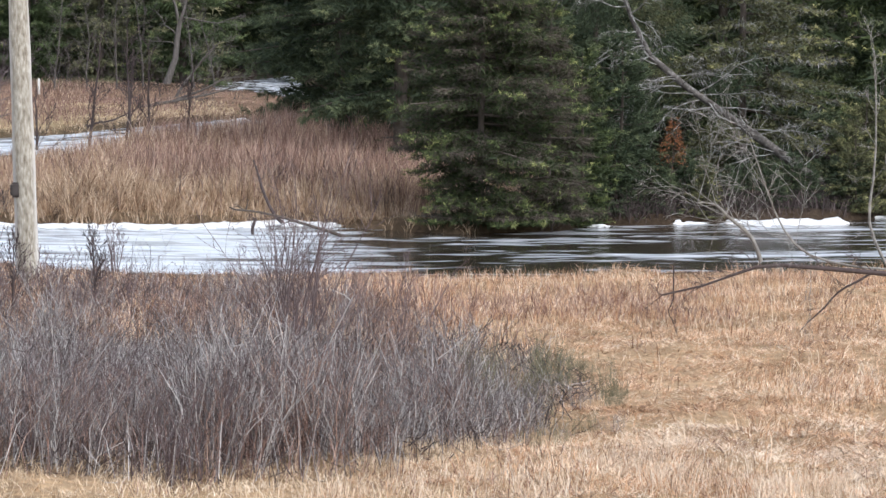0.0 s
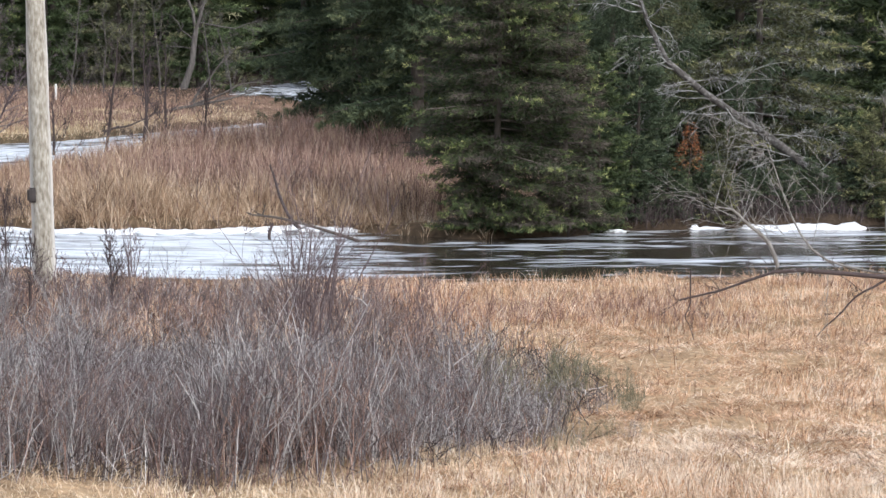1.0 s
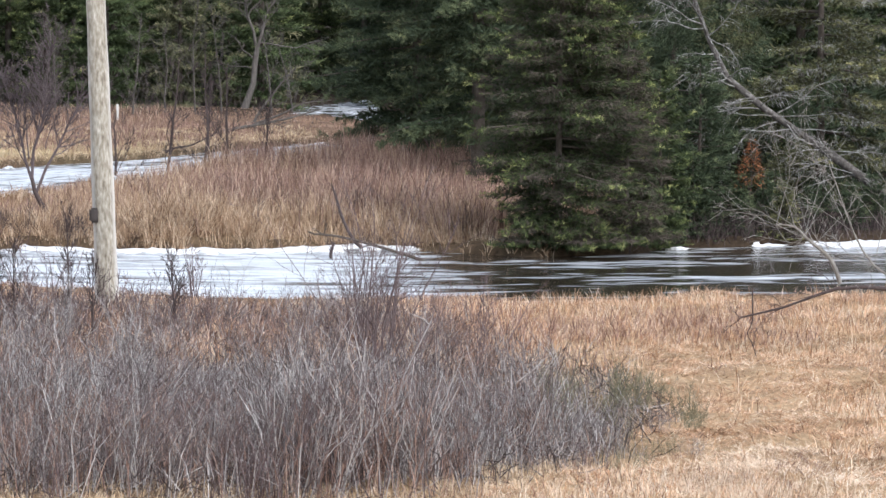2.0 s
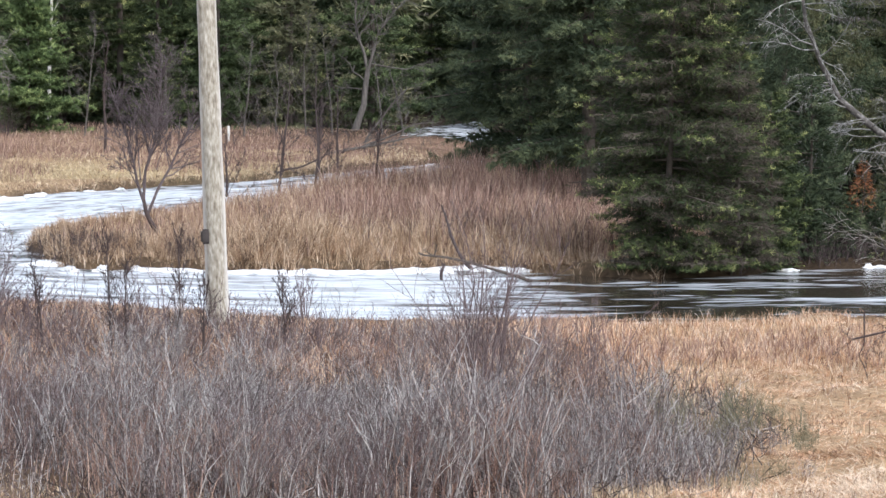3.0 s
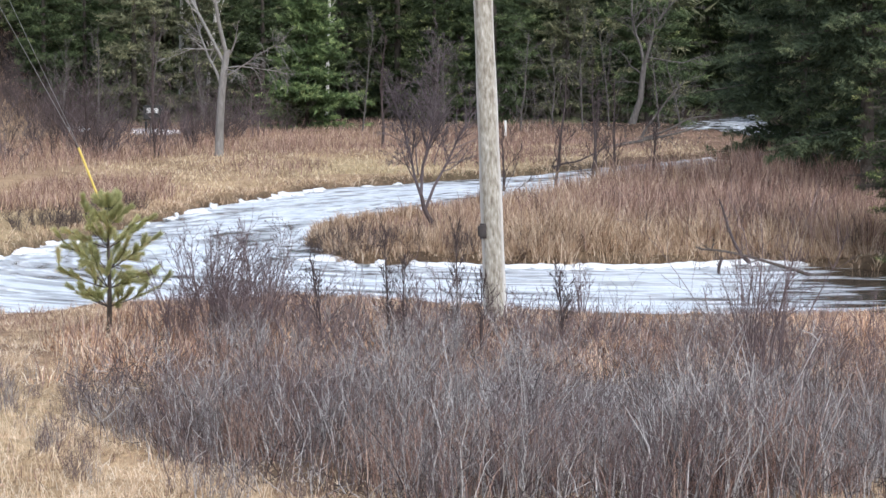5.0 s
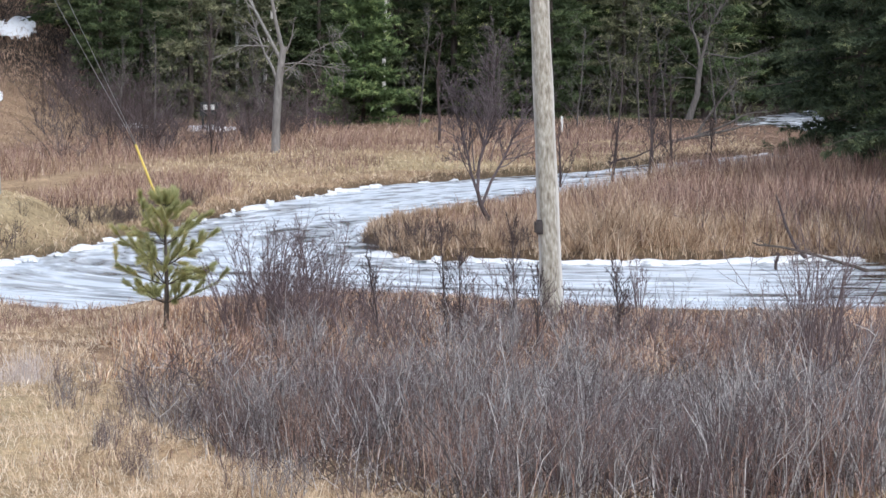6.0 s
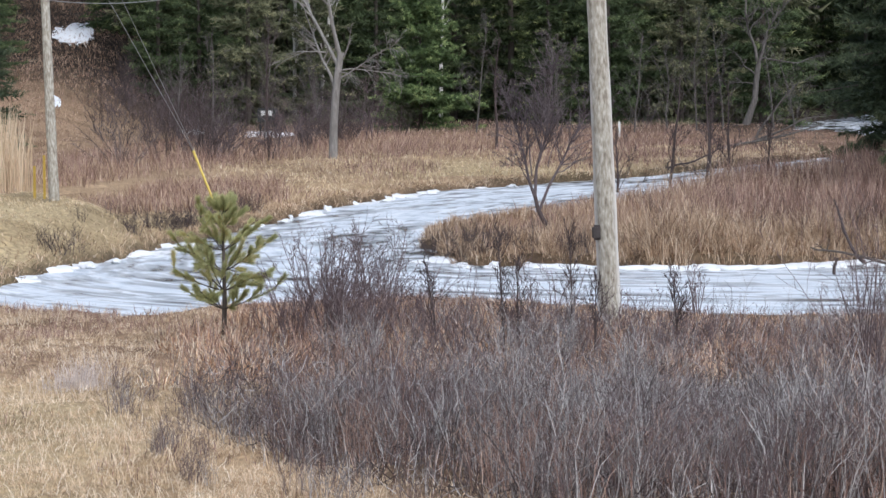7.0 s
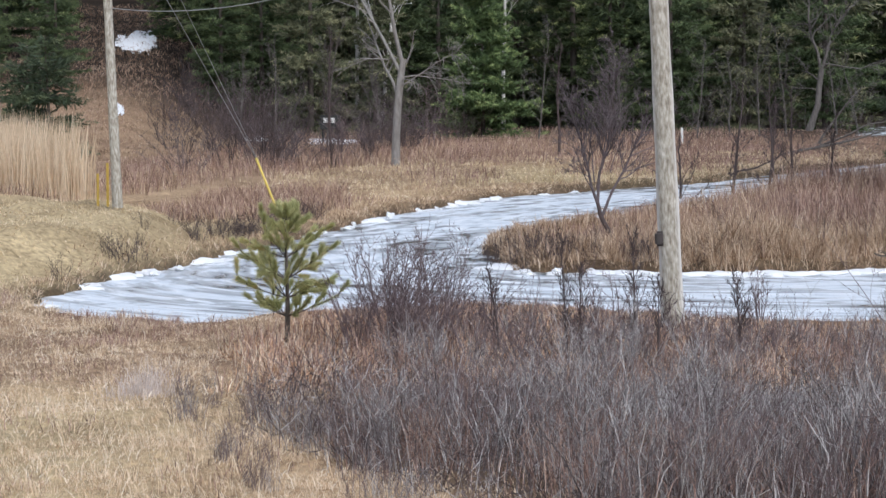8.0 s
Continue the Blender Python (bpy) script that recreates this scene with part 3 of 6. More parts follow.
# ---- conifers ----
def spruce(name, tall, reach, clear, n_tufts, tuft, mats, seed, droop=0.35, n_limbs=90, trunk_r=None, lean=(0, 0), far=False, fat=(0.16, 0.30), gap=0.45, dead=0, finger=18, heart=0.25):
    """A spruce on an Empty at its foot: trunk with limbs in whorls, and a crown of needle fingers. Built at the origin."""
    global rng
    keep, rng = rng, np.random.default_rng(seed)
    root = new(name)
    trunk_r = trunk_r or tall * 0.011 + 0.02
    heap = Heap()
    s = np.linspace(0, 1, 9)
    axis_x = lean[0] * s + 0.03 * np.sin(s * 5 + seed)
    axis_y = lean[1] * s
    tubes(heap, [np.c_[axis_x, axis_y, s * tall]], [trunk_r * (1 - 0.93 * s)], 8)
    tier = np.floor(np.sort(rng.random(n_limbs)) ** 1.05 * (tall - clear) / gap)
    z0 = np.clip(clear + (tier + 0.3 + rng.normal(0, 0.38, n_limbs)) * gap, clear * 0.9, tall * 0.985)
    u = np.clip((z0 - clear) / (tall - clear), 0, 0.985)
    az = rng.uniform(0, 2 * math.pi, n_limbs)
    bulge = 0.75 + 0.5 * vnoise(np.cos(az) * 1.5 + 9 + seed, np.sin(az) * 1.5 + z0 * 0.8, seed)
    ln = reach * (0.12 + 0.88 * (1 - u) ** 0.75) * rng.uniform(0.65, 1.12, n_limbs) * bulge
    ln *= np.where((u < 0.12), rng.uniform(0.5, 1.0, n_limbs), 1)
    tt = np.linspace(0, 1, 5)
    rise = 0.22 * (u - 0.2)[:, None] * tt - droop * tt ** 2 * (1.1 - u)[:, None] + 0.16 * tt ** 3
    out = ln[:, None] * tt
    fx = np.interp(z0 / tall, s, axis_x)
    paths = np.stack([fx[:, None] + np.cos(az)[:, None] * out, np.sin(az)[:, None] * out, z0[:, None] + ln[:, None] * rise], 2)
    paths[:, :, 2] = np.maximum(paths[:, :, 2], 0.05)
    pick = slice(None, None, 3) if far else slice(None)
    tubes(heap, paths[pick][:, ::2], ((0.012 + 0.012 * ln)[:, None] * np.linspace(1, 0.2, 3))[pick], 3)
    part("trunk", heap.mesh("trunk", mats[1]), root)
    p = ln * np.where(z0 < 6.2, 1.0, 0.16)
    p /= p.sum()

    def on_limbs(n, t):
        """Places beside the limbs at the fractions t of their length, and the way of the branchlet there."""
        limb = rng.choice(n_limbs, n, p=p)
        i = np.minimum((t * 4).astype(int), 3)
        f = (t * 4 - i)[:, None]
        c = paths[limb, i] * (1 - f) + paths[limb, i + 1] * f
        along = unit(paths[limb, i + 1] - paths[limb, i])
        flat = unit(np.stack([-along[:, 1], along[:, 0], np.zeros(n)], 1))
        side = rng.choice([-1, 1], n) * rng.random(n) ** 0.8
        wide = ln[limb] * 0.34 * (1.05 - t) + 0.04
        hang = rng.random(n) ** 2
        c = c + flat * (side * wide)[:, None] + along * (np.abs(side) * wide * 0.6)[:, None]
        c[:, 2] -= hang * (0.05 + 0.5 * droop * wide)
        way = along * 0.9 + flat * (side * 0.9)[:, None] + rng.normal(0, 0.25, (n, 3))
        way[:, 2] += 0.12 - 1.1 * hang * droop
        return c, unit(way), hang

    heap, tone = Heap(), []
    m = int(n_tufts * (1 - heart) / finger)                             # needle fingers
    t = 1 - 0.8 * rng.random(m) ** 1.25
    c, way, hang = on_limbs(m, t)
    if dead:                                                            # the living fingers stand in patches
        live = (vnoise(np.arctan2(c[:, 1], c[:, 0]) * 2.2 + 20, c[:, 2] * 1.1, seed) + 0.35 * step(1.3, 0.3, c[:, 2])) > rng.uniform(0.35, 0.62, m)
        c, way, hang, t = c[live], way[live], hang[live], t[live]
        m = len(t)
    big = tuft * np.where(c[:, 2] < 6.2, 1.0, 2.1) * rng.uniform(0.6, 1.4, m)
    tip_tone = 0.15 * rng.random(m) + t ** 2 * rng.random(m) * (1 - 0.6 * hang)
    who = np.repeat(np.arange(m), finger)
    k = rng.random(len(who))
    base = c[who] + way[who] * (big[who] * 1.5 * k)[:, None] + rng.normal(0, 0.08, (len(who), 3)) * big[who][:, None]
    d = way[who] * 0.55 + unit(rng.normal(0, 1, (len(who), 3))) * 0.9 + np.array([0, 0, 0.15])
    size = big[who] * 0.7 * rng.uniform(0.7, 1.3, len(who)) * (1.1 - 0.4 * k)
    base[:, 2] = np.maximum(base[:, 2], 0.03)
    slivers(heap, base, d, size, size * rng.uniform(fat[0] * 0.9, fat[1] * 0.9, len(who)))
    tone.append(np.clip(tip_tone[who] * (0.5 + 0.8 * k), 0, 1))
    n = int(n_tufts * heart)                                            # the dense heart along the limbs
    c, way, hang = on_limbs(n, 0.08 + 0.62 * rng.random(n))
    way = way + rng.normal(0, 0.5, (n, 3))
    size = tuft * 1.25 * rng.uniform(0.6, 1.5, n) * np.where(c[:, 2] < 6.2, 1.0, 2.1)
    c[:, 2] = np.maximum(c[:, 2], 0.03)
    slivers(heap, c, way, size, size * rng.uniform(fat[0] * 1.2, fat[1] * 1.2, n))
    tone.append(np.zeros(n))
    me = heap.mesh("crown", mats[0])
    me.attributes.new("tip_tone", "FLOAT", "POINT").data.foreach_set("value", np.repeat(np.concatenate(tone), 3).astype(np.float32))
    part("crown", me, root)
    if dead:
        heap = Heap()
        c, way, hang = on_limbs(dead, 0.12 + 0.8 * rng.random(dead))
        way = way * 0.7 + rng.normal(0, 0.5, (dead, 3)) + np.array([0, 0, -0.25])
        c[:, 2] = np.maximum(c[:, 2], 0.15)
        size = rng.uniform(0.07, 0.24, dead)
        slivers(heap, c, way, size, rng.uniform(0.006, 0.013, dead))
        part("dead_wood", heap.mesh("dead_wood", mats[2]), root, "tangle of dead grey-brown twigs")
    rng = keep
    return root


def foot(x, y, sink=0.03):
    return float(height(np.array([x]), np.array([y]))[0]) - sink


def put(ob, x, y, turn=0.0, size=1.0, label="", category="", group="", sink=0.03):
    ob.location = (x, y, foot(x, y, sink))
    ob.rotation_euler = (0, 0, turn)
    ob.scale = (size, size, size)
    return tagged(ob, label, category, group)


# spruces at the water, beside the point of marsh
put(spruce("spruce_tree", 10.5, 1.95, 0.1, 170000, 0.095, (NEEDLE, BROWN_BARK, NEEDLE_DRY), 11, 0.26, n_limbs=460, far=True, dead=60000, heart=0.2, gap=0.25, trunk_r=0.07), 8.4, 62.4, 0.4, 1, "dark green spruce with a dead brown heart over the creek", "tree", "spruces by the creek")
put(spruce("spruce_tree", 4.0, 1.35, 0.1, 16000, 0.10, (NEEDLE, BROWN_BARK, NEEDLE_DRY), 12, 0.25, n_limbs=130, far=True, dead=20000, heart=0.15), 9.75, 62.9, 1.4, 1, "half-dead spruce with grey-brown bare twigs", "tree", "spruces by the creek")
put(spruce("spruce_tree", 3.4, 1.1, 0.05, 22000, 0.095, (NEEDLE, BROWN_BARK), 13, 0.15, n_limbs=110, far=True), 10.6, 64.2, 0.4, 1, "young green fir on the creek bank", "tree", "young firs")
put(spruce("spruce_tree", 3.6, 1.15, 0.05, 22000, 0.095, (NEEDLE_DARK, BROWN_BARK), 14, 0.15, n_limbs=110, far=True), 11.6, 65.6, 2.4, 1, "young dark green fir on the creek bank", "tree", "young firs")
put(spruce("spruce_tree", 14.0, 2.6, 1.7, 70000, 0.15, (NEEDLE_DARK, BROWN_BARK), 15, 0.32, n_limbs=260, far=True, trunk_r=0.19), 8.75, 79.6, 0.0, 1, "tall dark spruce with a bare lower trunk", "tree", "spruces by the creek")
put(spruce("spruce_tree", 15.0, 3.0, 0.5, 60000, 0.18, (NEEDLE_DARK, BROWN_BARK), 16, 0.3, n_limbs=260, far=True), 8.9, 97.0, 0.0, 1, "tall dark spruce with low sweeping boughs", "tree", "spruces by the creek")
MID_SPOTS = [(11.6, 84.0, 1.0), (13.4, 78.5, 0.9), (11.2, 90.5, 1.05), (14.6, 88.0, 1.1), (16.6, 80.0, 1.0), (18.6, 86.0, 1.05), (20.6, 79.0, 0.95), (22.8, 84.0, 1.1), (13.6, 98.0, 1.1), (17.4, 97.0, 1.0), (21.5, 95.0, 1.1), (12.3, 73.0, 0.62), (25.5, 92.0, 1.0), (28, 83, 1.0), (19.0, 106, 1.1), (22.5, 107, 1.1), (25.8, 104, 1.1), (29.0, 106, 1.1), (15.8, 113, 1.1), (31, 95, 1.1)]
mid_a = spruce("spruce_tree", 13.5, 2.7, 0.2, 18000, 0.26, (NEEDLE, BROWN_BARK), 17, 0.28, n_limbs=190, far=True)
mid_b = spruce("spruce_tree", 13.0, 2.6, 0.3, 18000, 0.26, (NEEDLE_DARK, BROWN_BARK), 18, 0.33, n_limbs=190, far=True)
for n, (x, y, size) in enumerate(MID_SPOTS):
    src = mid_a if n % 2 == 0 else mid_b
    if n < 2:
        put(src, x, y, 1.3 * n, size, "green forest spruce standing behind the creek bank", "tree", "spruces behind the creek")
    else:
        copy_thing(src, Matrix.Translation((x, y, foot(x, y))) @ Matrix.Rotation(1.7 * n, 4, "Z")).scale = (size, size, size * (0.9 + 0.05 * (n % 4)))


LOW_FIRS = [(13.0, 66.0, 0.36), (13.9, 66.1, 0.30), (14.8, 66.3, 0.34), (15.7, 66.6, 0.30), (16.6, 67.0, 0.40), (10.5, 64.5, 0.5), (11.4, 65.0, 0.55), (12.2, 65.3, 0.42), (13.3, 66.4, 0.40), (14.4, 66.9, 0.30), (15.4, 67.0, 0.36), (16.5, 67.6, 0.34), (17.4, 68.2, 0.46), (18.4, 68.8, 0.5), (19.5, 69.4, 0.6), (20.8, 70.2, 0.7), (12.5, 72.0, 1.1), (13.9, 73.5, 0.9), (18.8, 73.0, 0.9), (20.4, 73.0, 1.1), (16.6, 75.0, 1.3), (-22.1, 118.0, 1.35), (-23.4, 121.0, 1.2)]
low_fir = spruce("fir_sapling", 3.2, 1.35, 0.0, 7500, 0.16, (NEEDLE_DARK, BROWN_BARK), 19, 0.25, n_limbs=110, far=True)
for n, (x, y, size) in enumerate(LOW_FIRS):
    if n == 0:
        put(low_fir, x, y, 0, size, "low dark fir crowding the creek bank", "tree", "low firs")
    else:
        copy_thing(low_fir, Matrix.Translation((x, y, foot(x, y))) @ Matrix.Rotation(2.1 * n, 4, "Z")).scale = (size * 1.15, size * 1.15, size)


pale_fir = spruce("fir_sapling", 3.2, 1.3, 0.0, 12000, 0.12, (NEEDLE_PALE, BROWN_BARK), 20, 0.25, n_limbs=120, far=True)
for n, (x, y, size) in enumerate([(16.7, 66.9, 0.58), (17.7, 67.5, 0.62), (13.3, 65.5, 0.36)]):
    if n == 0:
        put(pale_fir, x, y, 0, size, "low yellow-green fir leaning out over the creek", "tree", "pale firs")
    else:
        copy_thing(pale_fir, Matrix.Translation((x, y, foot(x, y))) @ Matrix.Rotation(2.1 * n, 4, "Z")).scale = (size * 1.15, size * 1.15, size)


# the leaning tree and its lichened boughs
def leaning_tree():
    global rng
    keep, rng = rng, np.random.default_rng(31)
    root = new("leaning_tree")
    x0, y0 = 16.0, 68.9
    root.location = (x0, y0, foot(x0, y0))
    heap = Heap()
    path = np.array([(0.9, 0, 0.15), (0.0, 0, 0.72), (-0.85, 0, 1.32), (-1.65, -0.05, 1.86), (-2.45, -0.1, 2.38), (-3.25, -0.1, 3.02), (-3.63, -0.1, 3.75), (-3.95, 0, 4.6), (-4.1, 0, 5.6)])
    s = np.linspace(0, 1, 9)
    tubes(heap, [path], [0.108 * (1 - 0.65 * s) * (1 + 0.12 * np.sin(s * 31))], 9)
    tubes(heap, [np.array([(1.5, 0.1, -0.25), (1.2, 0, 0.0), (0.9, 0, 0.15)])], [[0.16, 0.145, 0.125]], 9)
    part("trunk", heap.mesh("trunk", DARK_BARK), root)
    for j in range(46):
        u = rng.uniform(0.12, 1.0)
        p = np.array([np.interp(u, s, path[:, a]) for a in range(3)])
        left = rng.random() < 0.7
        d = unit(np.array([rng.normal(-0.9, 0.3) if left else rng.normal(0.7, 0.4), rng.normal(-0.5, 0.35), rng.uniform(-0.2, 0.45)]))
        heap = Heap()
        grown(heap, grow(p, d, rng.uniform(0.7, 1.9), 0.017, 2, (13, 6), 0.75, 0.36, 0.16, -0.13, 100 + j, 4, thin=0.0036))
        part("limb", heap.mesh("limb", LICHEN_BARK), root, "grey lichen-covered dead limb")
    for j in range(18):
        u = rng.uniform(0.0, 0.95)
        p = np.array([np.interp(u, s, path[:, a]) for a in range(3)]) + rng.normal(0, 0.1, 3) + np.array([0, 0.5, 0])
        d = np.array([rng.uniform(-1.0, 1.0), rng.uniform(0.0, 0.9), rng.uniform(-0.4, 0.7)])
        end = p + unit(d) * rng.uniform(0.8, 1.8)
        n = 800
        t = rng.beta(2, 1, n)[:, None]
        c = p * (1 - t) + end * t + rng.normal(0, 0.12, (n, 3))
        c[:, 2] = np.maximum(c[:, 2] - rng.random(n) ** 2 * 0.45, 0.1)
        w = unit(d) * 0.4 + rng.normal(0, 0.5, (n, 3))
        w[:, 2] -= 0.7
        heap = Heap()
        slivers(heap, c, w, rng.uniform(0.06, 0.14, n), rng.uniform(0.012, 0.024, n))
        tagged(part("needle_clump", heap.mesh("needle_clump", NEEDLE_PALE if j % 3 == 0 else NEEDLE_DARK), root), kind="stuff")
    rng = keep
    return tagged(root, "leaning dead spruce with grey lichened limbs", "tree")


leaning_tree()


def rust_sapling(x, y, tall):
    """A small dead fir that has kept its red needles."""
    global rng
    keep, rng = rng, np.random.default_rng(33)
    root = new("dead_fir")
    heap = Heap()
    grown(heap, grow((0, 0, 0), (0.05, 0, 1), tall, 0.018, 1, (16,), 0.9, 0.35, 0.05, -0.05, 33, 5))
    part("trunk", heap.mesh("trunk", BROWN_BARK), root)
    heap = Heap()
    n = 650
    z = tall * (0.45 + 0.55 * rng.beta(2.2, 1.8, n))
    r = (0.75 - 0.68 * z / tall) * np.sqrt(rng.random(n)) * (0.4 + 0.6 * vnoise(z * 6, z * 0, 9))
    a = rng.uniform(0, 6.283, n)
    slivers(heap, np.c_[np.cos(a) * r + 0.05 * z, np.sin(a) * r, z], np.c_[np.cos(a), np.sin(a), rng.normal(-0.3, 0.5, n)], rng.uniform(0.05, 0.11, n), rng.uniform(0.008, 0.018, n))
    part("crown", heap.mesh("crown", RUST_LEAF), root)
    rng = keep
    put(root, x, y, 0, 1, "small dead fir with rust-red needles", "tree")


rust_sapling(12.5, 65.2, 1.95)
put(spruce("spruce_tree", 2.2, 1.75, 0.1, 26000, 0.11, (NEEDLE_PALE, BROWN_BARK), 22, 0.3, n_limbs=60, far=True), 17.5, 69.4, 0.2, 1, "low pale green spruce with drooping boughs", "tree", "young firs")
put(spruce("spruce_tree", 9.0, 3.1, 0.9, 46000, 0.11, (NEEDLE_PALE, BROWN_BARK, LICHEN_BARK), 20, 0.34, n_limbs=100, far=True, gap=0.6, dead=14000), 15.3, 71.6, 0.7, 1, "pale green spruce with lichened drooping boughs", "tree", "spruces by the creek")

# ---- the far edge of the forest ----
far_kinds = [
    (spruce("forest_spruce", 12.5, 2.2, 0.1, 21000, 0.22, (NEEDLE_MID, BROWN_BARK), 41, 0.16, gap=0.75, n_limbs=170, far=True, fat=(0.15, 0.29)), "green forest spruce at the edge of the marsh"),
    (spruce("forest_spruce", 13.5, 2.1, 0.1, 21000, 0.22, (NEEDLE, BROWN_BARK), 42, 0.2, gap=0.7, n_limbs=170, far=True, fat=(0.15, 0.29)), "dark forest spruce at the edge of the marsh"),
    (spruce("forest_cedar", 11.5, 2.1, 0.1, 21000, 0.20, (NEEDLE_OLIVE, BROWN_BARK), 43, 0.3, n_limbs=190, far=True, fat=(0.15, 0.29)), "olive green cedar at the edge of the marsh"),
    (spruce("forest_spruce", 12.5, 2.7, 0.1, 4200, 0.55, (NEEDLE, BROWN_BARK), 45, 0.28, n_limbs=110, far=True), "green spruce deep in the forest"),
    (spruce("forest_spruce", 13.5, 2.6, 0.1, 4200, 0.55, (NEEDLE_DARK, BROWN_BARK), 46, 0.30, n_limbs=110, far=True), "dark spruce deep in the forest"),
    (spruce("forest_cedar", 11.5, 2.5, 0.1, 4200, 0.55, (NEEDLE_OLIVE, BROWN_BARK), 47, 0.4, n_limbs=110, far=True), "olive green cedar deep in the forest"),
]
put(spruce("forest_fir", 7.0, 2.5, 0.2, 52000, 0.19, (BRIGHT_NEEDLE, BROWN_BARK), 44, 0.12, gap=0.45, n_limbs=190, heart=0.35, far=True), -8.1, 143.5, 0, 1, "bright green fir with level boughs, at the forest edge", "tree")
tree_rng = np.random.default_rng(5)
used = [False] * 6
for row, (y0, gap, x0, x1) in enumerate(((150, 3.1, -19, 12), (157, 2.7, -22, 24), (165, 2.9, -24, 28), (176, 3.4, -46, 32), (190, 3.8, -50, 36))):
    x = x0
    while x < x1:
        px, py = x + tree_rng.uniform(-0.7, 0.7), y0 + tree_rng.uniform(-2.5, 2.5)
        x += gap * tree_rng.uniform(0.75, 1.3)
        if shore(px, py) < 1.0 or (-10.6 < px < -5.8 and py < 153) or (-0.176 < px / py < -0.151 and py < 182):
            continue
        weight = (0.4, 0.1, 0.5) if px < -12 else (0.5, 0.4, 0.1) if px < 0.5 else (0.2, 0.25, 0.55)
        kind = int(tree_rng.choice(3, p=weight)) + (3 if row > 1 else 0)
        src, text = far_kinds[kind]
        size = tree_rng.uniform(0.8, 1.2)
        if not used[kind]:
            used[kind] = True
            put(src, px, py, tree_rng.uniform(0, 6), size, text, "tree", "forest edge")
        else:
            copy_thing(src, Matrix.Translation((px, py, foot(px, py))) @ Matrix.Rotation(tree_rng.uniform(0, 6), 4, "Z")).scale = (size, size, size * tree_rng.uniform(0.9, 1.15))
for x, y, size in ((-26.0, 141, 0.62), (-29.4, 143, 0.6), (-30.6, 146, 0.8), (-33.0, 150, 0.9), (-28.8, 154, 0.8), (-31.5, 158, 0.95), (-35.5, 148, 0.8), (-21.4, 156, 0.9), (-20.2, 150, 0.8), (-21.6, 168, 1.0), (-26.6, 178, 0.5), (9.2, 184, 1.0), (11.6, 186, 1.0), (14.3, 181, 1.0), (7.4, 188, 1.1), (16.5, 178, 0.95), (12.9, 194, 1.1)):
    copy_thing(far_kinds[1 if size > 0.8 else 0][0], Matrix.Translation((x, y, foot(x, y))) @ Matrix.Rotation(x, 4, "Z")).scale = (size, size, size)


# ---- bare trees ----
def bare_tree(name, x, y, mat, label, tall, radius, kids, limb_len, seed, way=(0.02, 0, 1), twigs=(7, 4), group="", first=0.25, spread=0.7, lift=0.08, wander=0.05, thin=0.006):
    """A leafless tree: a trunk, and each limb with its twigs as a part."""
    r = np.random.default_rng(seed)
    root = new(name)
    trunk = grow((0, 0, 0), way, tall, radius, 0, (), wander=wander, seed=seed, lift=0.0, tip=0.2)
    heap = Heap()
    tubes(heap, trunk[0][0], trunk[0][1], 8)
    part("trunk", heap.mesh("trunk", mat, True), root)
    pts = trunk[0][0][0]
    for j in range(kids):
        u = first + (1 - first) * (j + r.random()) / kids * 0.97
        i = min(int(u * 5), 4)
        p = pts[i] + (pts[i + 1] - pts[i]) * (u * 5 - i)
        a, ang = r.uniform(0, 6.28), spread * r.uniform(0.6, 1.3)
        d = (math.sin(ang) * math.cos(a), math.sin(ang) * math.sin(a), math.cos(ang))
        heap = Heap()
        grown(heap, grow(p, d, limb_len * (1.1 - 0.75 * u) * r.uniform(0.6, 1.2), max(radius * (1 - 0.8 * u) * 0.36, thin * 1.3), len(twigs), twigs, 0.7, 0.45, 0.17, lift, seed * 40 + j, 5, thin=thin))
        part("limb", heap.mesh("limb", mat), root)
    return put(root, x, y, 0, 1, label, "tree", group)


def alder():
    """The spreading alder on the point: a short crooked trunk that parts into long limbs."""
    root = new("alder_tree")
    heap = Heap()
    tubes(heap, [np.array([(0.04, 0, -0.05), (-0.06, 0, 0.2), (-0.2, 0, 0.42), (-0.3, 0, 0.62), (-0.36, 0, 0.9)])], [[0.066, 0.058, 0.052, 0.046, 0.036]], 8)
    part("trunk", heap.mesh("trunk", DARK_STEM, True), root)
    arms = [((-0.34, 0, 0.8), (-0.22, 0.1, 1), 2.5, 0.034, 16), ((-0.36, 0, 0.88), (0.0, 0.1, 1), 3.0, 0.035, 18), ((-0.28, 0, 0.58), (0.16, -0.1, 1), 2.7, 0.033, 14), ((-0.45, 0, 1.15), (-0.8, -0.2, 0.9), 1.2, 0.014, 9), ((-0.42, 0, 1.3), (-0.3, 0.5, 1), 1.9, 0.016, 12), ((-0.1, 0, 1.5), (0.7, 0.2, 0.9), 1.0, 0.012, 7), ((-0.5, 0, 1.4), (-1.0, 0.3, 0.25), 0.8, 0.011, 6), ((-0.38, 0, 1.2), (0.15, -0.5, 1), 1.9, 0.016, 12)]
    for j, (p, d, ln, rad, kids) in enumerate(arms):
        heap = Heap()
        grown(heap, grow(p, d, ln, rad, 3, (int(kids * 1.5), 9, 6), 0.7, 0.40, 0.15, 0.06, 870 + j, 6, thin=0.0040))
        part("limb", heap.mesh("limb", ALDER_TWIG), root)
    put(root, -1.18, 68.6, 0, 1, "spreading bare alder on the point of marsh", "tree")


alder()


